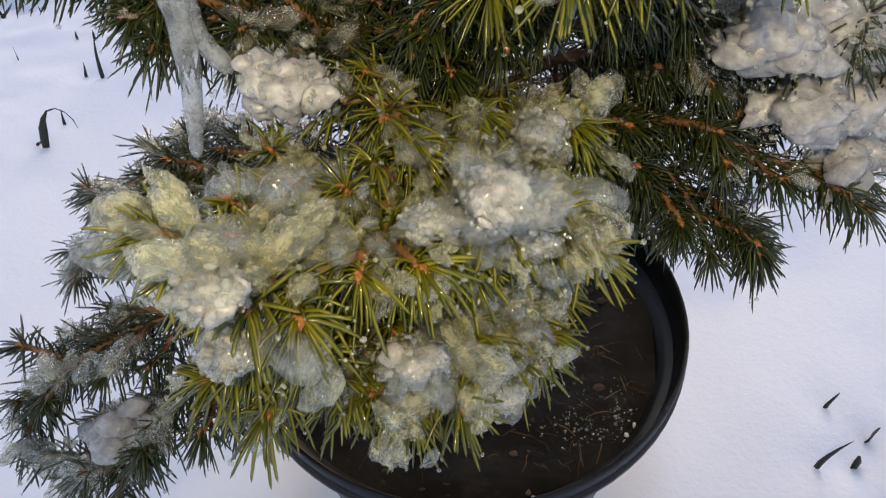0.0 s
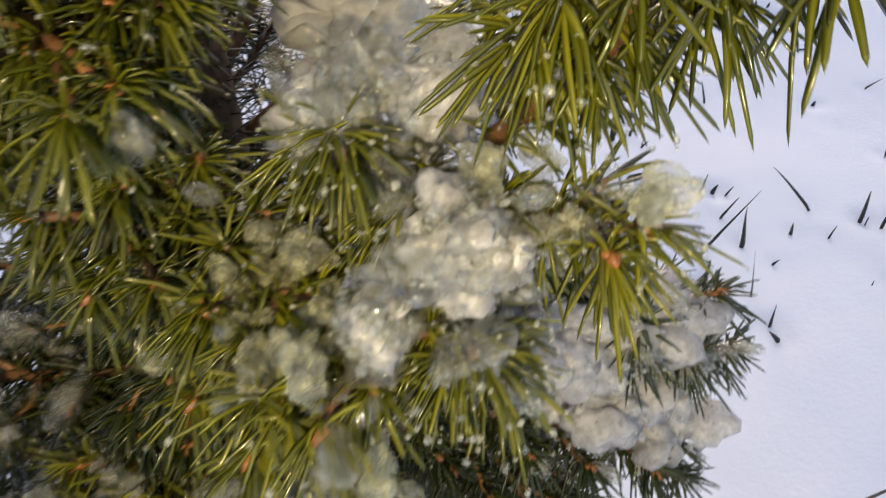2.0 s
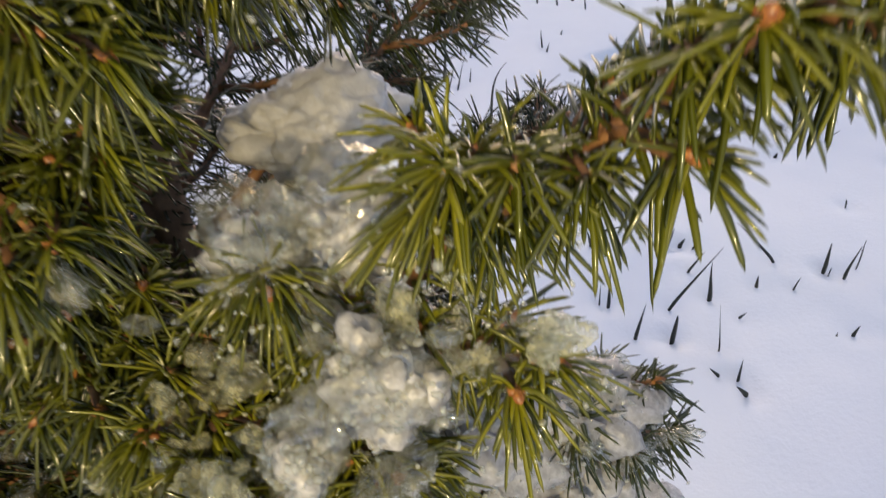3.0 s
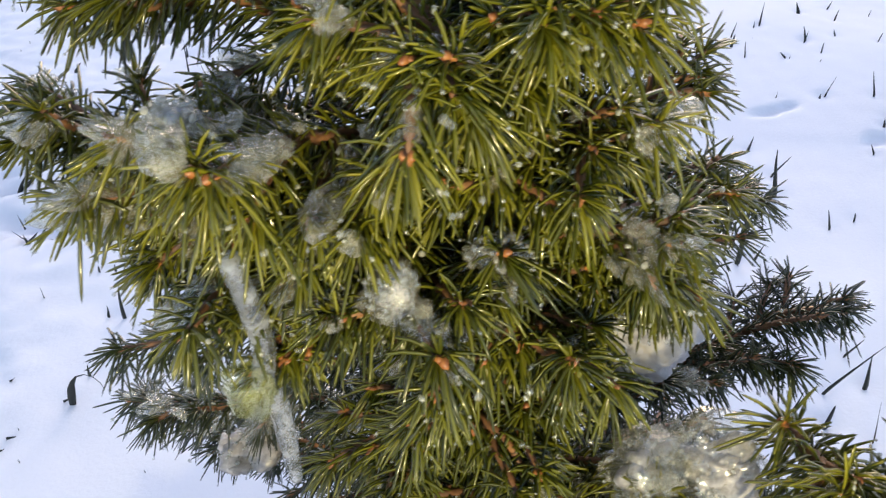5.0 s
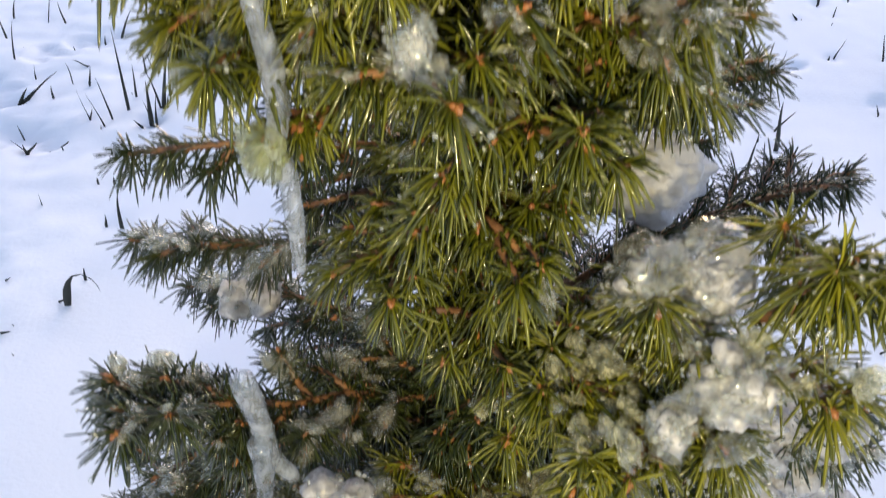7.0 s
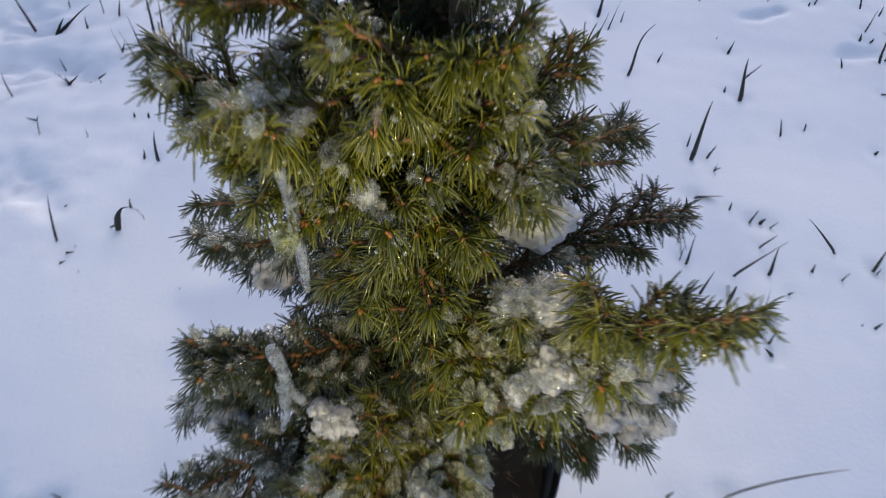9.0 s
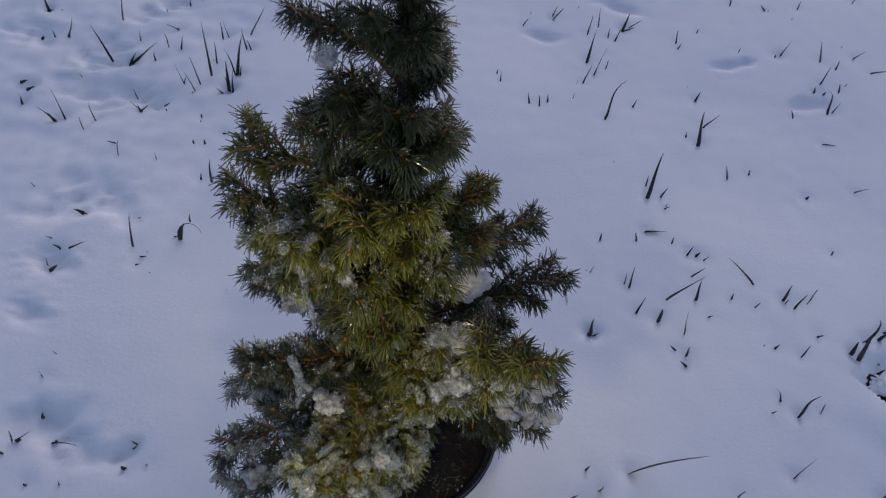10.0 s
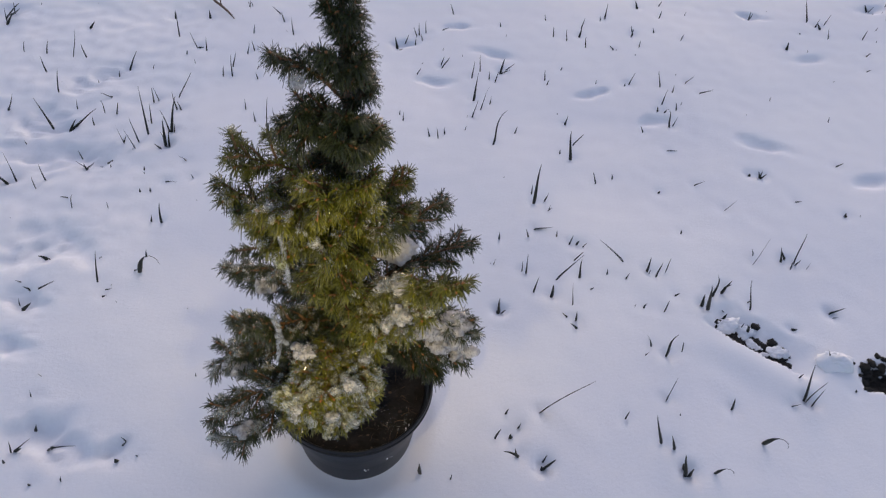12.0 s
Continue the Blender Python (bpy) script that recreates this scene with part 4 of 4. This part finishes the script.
branch(0.30, (0.090, 0.095, 0.335), 0.012, 8, 0.045, M_NEEDLE_SHADE)
branch(0.40, (-0.116, 0.122, 0.424), 0.010, 4, 0.022, M_NEEDLE_SHADE, needle=0.0135)
branch(0.33, (-0.149, 0.168, 0.347), 0.015, 7, 0.028, M_NEEDLE_SHADE, ice=0.75, fill=1.2)
branch(0.28, (-0.140, 0.192, 0.297), 0.015, 7, 0.028, M_NEEDLE_SHADE, ice=0.75, fill=1.2)
branch(0.27, (-0.107, 0.052, 0.368), 0.0, 11, 0.042, M_NEEDLE_SHADE, ice=0.6, fill=1.3)
branch(0.22, (-0.142, 0.134, 0.221), 0.012, 9, 0.045, M_NEEDLE_SHADE, ice=0.6)

branch(0.44, (-0.0454, 0.0714, 0.4585), 0.0, 4, 0.010, start=(-0.012, 0.105, 0.462), needle=0.010)

# right front limbs that carry the snow
branch(0.36, (0.167, 0.024, 0.487), 0.004, 9, 0.024, needle=0.0135, bare=0.0, start=(0.104, 0.066, 0.408))
branch(0.36, (0.114, 0.044, 0.450), 0.0, 4, 0.020, M_NEEDLE_LIT, needle=0.0165, bare=0.2, ice=0.15, lump=0.004, start=(0.118, 0.088, 0.415))
branch(0.32, (0.134, 0.036, 0.407), 0.004, 7, 0.028, M_NEEDLE_LIT, needle=0.0150, bare=0.45, ice=0.85, lump=0.0050)
branch(0.31, (0.080, 0.030, 0.378), 0.008, 10, 0.045, M_NEEDLE_LIT, needle=0.0150, bare=0.35, ice=0.88, lump=0.0052)
branch(0.33, (0.060, 0.055, 0.375), 0.008, 8, 0.035, M_NEEDLE_LIT, needle=0.0150, bare=0.35, ice=0.85, lump=0.0050)
branch(0.33, (0.088, 0.048, 0.404), 0.0, 3, 0.014, M_NEEDLE_LIT, needle=0.015, bare=0.3, ice=0.5, start=(0.088, 0.098, 0.384))
branch(0.33, (0.073, 0.060, 0.416), 0.0, 3, 0.014, M_NEEDLE_LIT, needle=0.015, bare=0.3, ice=0.5, start=(0.082, 0.104, 0.392))
branch(0.33, (0.098, 0.032, 0.381), 0.0, 4, 0.016, M_NEEDLE_LIT, needle=0.015, bare=0.3, ice=0.6, start=(0.092, 0.075, 0.362))
branch(0.28, (0.192, 0.110, 0.310), 0.012, 10, 0.045, M_NEEDLE_SHADE, ice=0.5)
branch(0.24, (0.160, 0.094, 0.212), 0.02, 10, 0.042, M_NEEDLE_SHADE, ice=0.2)
branch(0.26, (0.180, 0.145, 0.250), 0.02, 9, 0.05, M_NEEDLE_SHADE, ice=0.3)
branch(0.24, (0.105, 0.130, 0.240), 0.01, 8, 0.05, M_NEEDLE_SHADE)

branch(0.27, (0.205, 0.098, 0.296), 0.012, 8, 0.04, M_NEEDLE_SHADE, ice=0.5)
branch(0.25, (0.190, 0.080, 0.245), 0.015, 8, 0.04, M_NEEDLE_SHADE, ice=0.4)

# low front and left limbs, thick with ice
branch(0.22, (0.040, 0.006, 0.300), 0.01, 10, 0.042, M_NEEDLE_LIT, bare=0.4, ice=0.95, lump=0.0072)
branch(0.22, (0.000, -0.020, 0.312), 0.012, 10, 0.045, M_NEEDLE_LIT, bare=0.4, ice=0.95, lump=0.0072)
branch(0.22, (-0.024, -0.036, 0.318), 0.012, 10, 0.045, M_NEEDLE_LIT, bare=0.4, ice=0.9, lump=0.0072)
branch(0.21, (-0.045, -0.008, 0.290), 0.012, 9, 0.045, M_NEEDLE_LIT, bare=0.4, ice=0.7, lump=0.0056)
branch(0.20, (0.042, 0.002, 0.245), 0.02, 10, 0.045, M_NEEDLE_LIT, bare=0.4, ice=0.95, lump=0.0072)
branch(0.20, (0.010, -0.026, 0.255), 0.02, 10, 0.045, M_NEEDLE_LIT, bare=0.4, ice=0.95, lump=0.0072)
branch(0.20, (-0.030, -0.034, 0.270), 0.02, 10, 0.045, M_NEEDLE_LIT, bare=0.4, ice=0.6, lump=0.0056)
branch(0.23, (0.045, 0.045, 0.290), 0.01, 9, 0.045, M_NEEDLE_LIT, bare=0.4, ice=0.9, lump=0.0072)
branch(0.24, (0.000, 0.040, 0.318), 0.01, 9, 0.045, M_NEEDLE_LIT, bare=0.4, ice=0.8, lump=0.0056)
branch(0.20, (-0.080, 0.050, 0.235), 0.02, 10, 0.05, M_NEEDLE_SHADE, ice=0.5)
branch(0.19, (-0.185, 0.126, 0.180), 0.03, 11, 0.05, M_NEEDLE_SHADE, ice=0.5)
branch(0.18, (-0.172, 0.030, 0.180), 0.02, 11, 0.05, M_NEEDLE_SHADE, ice=0.6, lump=0.0056)
branch(0.18, (-0.140, 0.000, 0.165), 0.02, 10, 0.045, M_NEEDLE_SHADE, ice=0.6, lump=0.0056)

# back of the crown
_rng = random.Random(31)
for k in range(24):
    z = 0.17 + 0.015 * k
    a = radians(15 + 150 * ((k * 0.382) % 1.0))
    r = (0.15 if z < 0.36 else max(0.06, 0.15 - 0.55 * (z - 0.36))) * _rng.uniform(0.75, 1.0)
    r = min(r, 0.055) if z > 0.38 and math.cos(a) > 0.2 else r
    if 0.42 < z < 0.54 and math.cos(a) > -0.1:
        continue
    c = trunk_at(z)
    branch(z, (c.x + r * math.cos(a), c.y + r * math.sin(a), z + _rng.uniform(0.0, 0.05)), 0.01, 7, 0.045, M_NEEDLE_SHADE, fill=0.7)


# ---------------------------------------------------------------- snow and ice on the tree
def clump(centre, size, label, seed, level=5, lumpiness=0.55, name="snow_clump", crust=1.25, mat=None):
    """A lump of old snow: broken white pieces frozen together under loose grains of clear ice."""
    rng = np.random.RandomState(seed * 7 + 1)
    size = np.array(size)
    pieces = [(np.zeros(3), 0.72 if crust else 0.92)]
    for k in range(9 if crust else 2):
        d = rng.randn(3) * (1, 1, 0.7)
        pieces.append((d / np.linalg.norm(d) * rng.uniform(0.5, 0.85), rng.uniform(0.28, 0.52)))
    for k, (c, r) in enumerate(pieces):
        v, f = chunk_shape(seed * 11 + k, level if k == 0 and not crust else level - 1 if k == 0 else level - 2, lumpiness * 1.0, 0.62 if crust else 0.92)
        piece = new(name if k == 0 else "snow_piece", mesh_of(name, (v * r + c) * size, f, mat or M_CLUMP, True))
        if k == 0:
            ob = piece
            ob.location = centre
        else:
            piece.parent = ob
    if crust:
        if label in (CRUST, GRAIN):
            v, f = chunk_shape(seed * 11 + 9, level - 1, lumpiness * 1.1)
            shell = new("ice_crust", mesh_of("ice_crust", v * size * crust * 0.92, f, M_GLASSY, True))
            shell.parent = ob
            shell["label"] = "glassy crust of refrozen ice"
        spots = []
        for _ in range(int(190 * crust)):
            d = rng.randn(3)
            d /= np.linalg.norm(d)
            spots.append((d * size * rng.uniform(0.7, crust), rng.choice((0.0004, 0.0006, 0.0009, 0.0013))))
        loose = new("rime", mesh_of("rime", *grains(spots, seed), M_ICE))
        loose.parent = ob
        loose["label"] = "loose glinting grains of ice"
        loose["kind"] = "stuff"
    return tagged(ob, label, "snow")


CAKE = "thick white snow cake lying on a low spruce limb"
CRUST = "crusty white snow lump frozen onto spruce tips"
GRAIN = "granular half-melted snow lump on green spruce twigs"
LOAD = "loose grey-white snow load sagging on a spruce limb"
clump((-0.026, 0.046, 0.323), (0.0165, 0.0125, 0.0120), CAKE, 1, lumpiness=0.4)
clump((0.036, 0.004, 0.318), (0.0102, 0.0088, 0.0082), CRUST, 2)
clump((0.018, -0.004, 0.318), (0.0056, 0.005, 0.004), CRUST, 12, 4)
clump((0.045, 0.012, 0.296), (0.0065, 0.0055, 0.0055), CRUST, 13, 4)
clump((0.050, 0.052, 0.304), (0.0076, 0.0071, 0.0064), CRUST, 14, 4)
clump((-0.024, -0.036, 0.328), (0.0069, 0.0058, 0.0052), CRUST, 15, 4)
clump((-0.026, -0.034, 0.306), (0.0063, 0.0058, 0.0052), CRUST, 16, 4)
clump((0.012, -0.014, 0.276), (0.0092, 0.0067, 0.0061), CRUST, 17, 4)
clump((0.034, -0.004, 0.246), (0.0086, 0.0067, 0.0061), CRUST, 18, 4)
clump((0.092, 0.077, 0.413), (0.0135, 0.0115, 0.0125), GRAIN, 3)
clump((0.074, 0.078, 0.410), (0.010, 0.009, 0.009), GRAIN, 25, 4, crust=1.5)
clump((0.095, 0.047, 0.397), (0.0125, 0.0105, 0.0115), GRAIN, 4)
clump((0.078, 0.041, 0.387), (0.0070, 0.0065, 0.0068), GRAIN, 19, 4)
clump((0.176, 0.098, 0.262), (0.0180, 0.0170, 0.0200), LOAD, 5)
clump((0.162, 0.104, 0.310), (0.024, 0.019, 0.016), LOAD, 6)
clump((0.132, 0.092, 0.314), (0.025, 0.017, 0.014), LOAD, 26)
clump((0.148, 0.090, 0.288), (0.020, 0.015, 0.015), LOAD, 20)
clump((0.170, 0.100, 0.288), (0.017, 0.015, 0.016), LOAD, 27)
clump((0.086, 0.150, 0.402), (0.022, 0.018, 0.016), "smooth white snow pillow tucked between spruce limbs", 7, lumpiness=0.3, crust=0, mat=M_PACKED)
clump((-0.006, 0.116, 0.667), (0.0075, 0.0066, 0.0070), "grey frozen snow lump near the spruce top", 8)
clump((-0.125, 0.105, 0.205), (0.022, 0.018, 0.012), LOAD, 9)
clump((-0.085, 0.160, 0.320), (0.0144, 0.0128, 0.0112), LOAD, 10)
clump((-0.110, 0.020, 0.182), (0.016, 0.014, 0.010), LOAD, 21, 4)
clump((-0.047, 0.088, 0.530), (0.005, 0.004, 0.004), GRAIN, 22, 4, crust=1.4)
clump((0.000, 0.076, 0.488), (0.004, 0.003, 0.006), GRAIN, 23, 4, crust=1.7)
clump((0.026, 0.084, 0.494), (0.005, 0.003, 0.003), GRAIN, 24, 4, crust=1.7)


def icicle(points, radii, label, seed):
    rng = random.Random(seed)
    dense, rad = [], []
    for i in range(len(points) - 1):
        for k in range(6):
            s = k / 6
            dense.append(Vector(points[i]).lerp(Vector(points[i + 1]), s))
            rad.append((radii[i] + (radii[i + 1] - radii[i]) * s) * rng.uniform(0.9, 1.1))
    dense.append(Vector(points[-1]))
    rad.append(radii[-1])
    tail = (dense[-1] - dense[-2]).normalized()
    dense += [dense[-1] + tail * radii[-1] * 0.6, dense[-1] + tail * radii[-1]]
    rad += [radii[-1] * 0.75, radii[-1] * 0.25]
    for i in range(2):
        dense[1:-1] = [(a + b * 2 + c) / 4 for a, b, c in zip(dense, dense[1:], dense[2:])]
    v, f = tube(dense, rad, 12)
    ob = new("icicle", mesh_of("icicle", v, f, M_ICICLE, True))
    return tagged(ob, label, "icicle", group="icicles on the tree")


icicle([(-0.038, 0.076, 0.5008), (-0.0352, 0.076, 0.4824), (-0.0352, 0.0769, 0.4677), (-0.038, 0.0769, 0.4566), (-0.0352, 0.0769, 0.4474), (-0.0352, 0.0769, 0.43), (-0.0357, 0.0769, 0.4125)],
       [0.0028, 0.0034, 0.0033, 0.0031, 0.0033, 0.0029, 0.0021], "long pale bent icicle hanging from a spruce limb", 1)
icicle([(-0.053, 0.055, 0.350), (-0.054, 0.054, 0.325), (-0.060, 0.054, 0.296)], [0.0040, 0.0034, 0.0022], "short straight icicle over a low spruce limb", 2)
icicle([(-0.056, 0.060, 0.378), (-0.053, 0.060, 0.355), (-0.052, 0.059, 0.335), (-0.045, 0.059, 0.324)], [0.0045, 0.0042, 0.0036, 0.0028], "thick slanting icicle with a hooked tip", 3)
icicle([(0.0609, 0.0822, 0.2979), (0.0626, 0.0839, 0.2862), (0.0626, 0.0839, 0.271)], [0.0012, 0.0016, 0.0013], "thin twisted icicle among dark needles", 4)
icicle([(0.0618, 0.078, 0.3399), (0.0576, 0.0797, 0.3256), (0.055, 0.0814, 0.3147)], [0.0012, 0.0016, 0.0012], "thin twisted icicle among dark needles", 5)
_v, _f = lobes([((0, 0, 0), (0.0068, 0.006, 0.0085))], 4, 0.45, 1.6, 44)
_o = new("ice_ball", mesh_of("ice_ball", _v, _f, M_BALL, True))
_o.location = (-0.0403, 0.0732, 0.4585)
tagged(_o, "clear ice ball frozen round an icicle bend", "ice")

# ---------------------------------------------------------------- grass in the snow
def blade_mesh(lean, height, width, bow, seed):
    """A pointed keeled blade from its foot in the snow to its tip; bow bends it sideways."""
    rng = random.Random(seed)
    long = math.hypot(lean, height)
    side = Vector((-height, 0, lean)) / max(long, 1e-6)
    away = rng.uniform(-0.18, 0.18) * long
    turn, twist = rng.uniform(-0.7, 0.7), rng.uniform(-0.9, 0.9)
    v, f, n = [], [], 8
    for i in range(n + 1):
        s = i / n
        p = Vector((lean * s, away * s * s, height * s)) + side * (bow * long * 4 * s * s * (1 - s))
        if i == 0:
            p -= Vector((lean * 0.1, 0, 0.012))
        w = width * (0.10 + 0.90 * (1 - s) ** 0.8) * min(1.0, 0.75 + 2 * s)
        a = turn + twist * s
        for du, dv in ((-0.5, 0.10), (0, -0.14), (0.5, 0.10), (0, 0.02)):
            x, y = w * (du * math.cos(a) - dv * math.sin(a)), w * (du * math.sin(a) + dv * math.cos(a))
            v.append(p - side * x + Vector((0, y, 0)))
    for i in range(n):
        for k in range(4):
            a, b = i * 4 + k, i * 4 + (k + 1) % 4
            f.append((a, b, b + 4, a + 4))
    f.append((3, 2, 1, 0))
    f.append(tuple(range(n * 4, n * 4 + 4)))
    return mesh_of("blade", [tuple(p) for p in v], f, M_GRASS, True)


def hook_mesh():
    """A stout blade whose thin tip arches over and points down again."""
    path = [(0, 0, 0), (0.02, 0, 0.25), (0.06, 0, 0.5), (0.12, 0, 0.72), (0.22, 0, 0.90), (0.38, 0, 0.98), (0.54, 0, 0.92), (0.64, 0, 0.78), (0.68, 0, 0.62)]
    v, f = tube(path, [0.06, 0.085, 0.085, 0.05, 0.018, 0.012, 0.011, 0.010, 0.005], 6)
    return mesh_of("grass_blade", [(x, y * 0.4, z) for x, y, z in v], f, M_GRASS, True)


def snow_at(x, y):
    return float(snow_sheet(np.array([x]), np.array([y]))[0])


def tufts():
    """Blades whose feet stand close together make one tuft."""
    groups = []
    for row in BLADES:
        for g in groups:
            if math.hypot(g[0][0] - row[0], g[0][1] - row[1]) < 0.022:
                g.append(row)
                break
        else:
            groups.append([row])
    for g in groups:
        thing = new("grass_tuft")
        x, y = g[0][:2]
        thing.location = (x, y, snow_at(x, y))
        stout = max(b[4] % 3 for b in g)
        text = ("thin dry grass blade poking out of the snow", "dark withered grass blade poking out of the snow", "stout dark grass blade poking out of the snow")[stout]
        if len(g) > 1:
            text = "dark grass tuft of several blades half buried in snow"
        elif g[0][3] < 0.012:
            text = "dark grass blade lying flat on the snow"
        tagged(thing, text, "grass", group="grass tufts in the snow")
        for n, (bx, by, lean, height, kind) in enumerate(g):
            seed = int(bx * 7919 + by * 104729) + n
            bow = random.Random(seed).uniform(-0.05, 0.05) + (0.16 if kind > 2 else 0) * (1 if lean > 0 else -1)
            b = new("blade", blade_mesh(lean, max(height, 0.004), (0.0040, 0.0056, 0.0082)[kind % 3], bow, seed))
            b.parent = thing
            b.location = (bx - x, by - y, 0.001)


tufts()


def hooked(x, y, size, turned, label):
    thing = new("grass_tuft")
    thing.location = (x, y, snow_at(x, y))
    tagged(thing, label, "grass", group="grass tufts in the snow")
    b = new("blade", hook_mesh())
    b.matrix_basis = pose(0, 0, -0.006, 0, 8, turned) @ Matrix.Diagonal((size, size, size, 1))
    b.parent = thing


hooked(-0.413, 0.463, 0.058, 0, "stout dark grass blade with a hooked thin tip")
hooked(0.697, 0.105, 0.046, -35, "broad grass blade bowed back down to the snow")
hooked(0.598, 0.05, 0.034, -20, "broad grass blade bowed back down to the snow")


def short_grass():
    """Tips and specks of buried grass that barely show above the crust."""
    chunks = []
    for k in range(120):
        r = random.Random(400 + k)
        x, y = r.uniform(-1.3, 1.8), 0.05 + 1.85 * r.random() ** 0.8
        if math.hypot(x - POT[0], y - POT[1]) < 0.2:
            continue
        h = r.choice((0.003, 0.004, 0.006, 0.009, 0.014))
        w = 0.0011 + 0.03 * h
        p = Vector((x, y, -0.008))
        q = p + Vector((r.uniform(-0.7, 0.7) * h, r.uniform(-0.5, 0.5) * h, h + 0.008))
        m = (p + q) / 2 + Vector((r.uniform(-0.15, 0.15) * h, 0, 0))
        chunks.append(tube([p, m, q], [w, w * 0.8, w * 0.2], 3))
    ob = new("short_grass", mesh_of("short_grass", *merged(chunks), M_GRASS))
    tagged(ob, "dark tips of buried grass dotting the snow", "grass", kind="stuff")


short_grass()

def twig():
    rng = random.Random(3)
    a = curve_points((-0.52, 1.56, 0.03), (-0.40, 1.43, 0.004), 0.004, 6, rng, 0.003)
    thing = new("fallen_twig", mesh_of("fallen_twig", *tube(a, [0.003, 0.0034, 0.0034, 0.0036, 0.0034, 0.003, 0.0015], 6), M_TRUNK, True))
    tagged(thing, "thin dark fallen twig lying on the snow", "twig")
    b = curve_points(a[4], a[4] + Vector((-0.01, 0.03, 0.05)), 0.002, 3, rng, 0.002)
    c = new("side_twig", mesh_of("side_twig", *tube(b, [0.002, 0.0017, 0.0013, 0.0008], 5), M_TRUNK, True))
    c.parent = thing


twig()

# bare ground under the broken snow edge
_rng = random.Random(77)
_specs = []
for k in range(900):
    r = _rng.choice((0.002, 0.003, 0.004, 0.006, 0.0085))
    if k < 700:
        _p = LIP_A + LIP_U * LIP_LONG * _rng.triangular(0.10, 0.78, 0.42) + LIP_N * (0.020 + abs(_rng.gauss(0, 0.011)))
    else:
        _p = np.array((0.965 + _rng.gauss(0, 0.022), 0.235 + _rng.gauss(0, 0.016)))
    _specs.append(((_p[0], _p[1], snow_at(*_p) + r * 0.15), (r * _rng.uniform(0.8, 1.5), r, r * 0.5)))
_v, _f = lobes(_specs, 2, 0.6, 1.8, 9)
tagged(new("soil_crumbs", mesh_of("soil_crumbs", _v, _f, M_DIRT, True)), "dark bare soil crumbs under a broken snow edge", "soil", kind="stuff")
for k, (x, y, r) in enumerate(((0.721, 0.366, 0.017), (0.752, 0.349, 0.020), (0.757, 0.318, 0.012), (0.705, 0.352, 0.012), (0.800, 0.300, 0.016), (0.772, 0.303, 0.010), (0.895, 0.27, 0.026))):
    _v, _f = chunk_shape(300 + k, 4, 0.4)
    _o = new("snow_block", mesh_of("snow_block", _v * r * np.array((1.2, 1.0, 0.75)), _f, M_SNOW, True))
    _o.location = (x, y, snow_at(x, y) + r * 0.15)
    tagged(_o, "soft lump of snow beside the bare soil", "snow", group="snow lumps at the broken edge")

# scattered tips of the meadow further out
_vs, _fs, _o = [], [], 0
for k in range(700):
    a, r = _rng.uniform(0, 6.283), 1.6 + 9 * _rng.random() ** 1.5
    x, y = 0.2 + r * math.cos(a), 0.6 + r * math.sin(a)
    h, l, w = _rng.uniform(0.02, 0.08), _rng.uniform(-0.03, 0.03), 0.0025
    _vs += [(x - w, y, -0.02), (x + w, y, -0.02), (x, y + w, -0.02), (x + l, y, h)]
    _fs += [(_o, _o + 1, _o + 3), (_o + 1, _o + 2, _o + 3), (_o + 2, _o, _o + 3)]
    _o += 4
tagged(new("meadow_grass", mesh_of("meadow_grass", _vs, _fs, M_GRASS)), "sparse dark grass tips across the snowy meadow", "grass", kind="stuff")
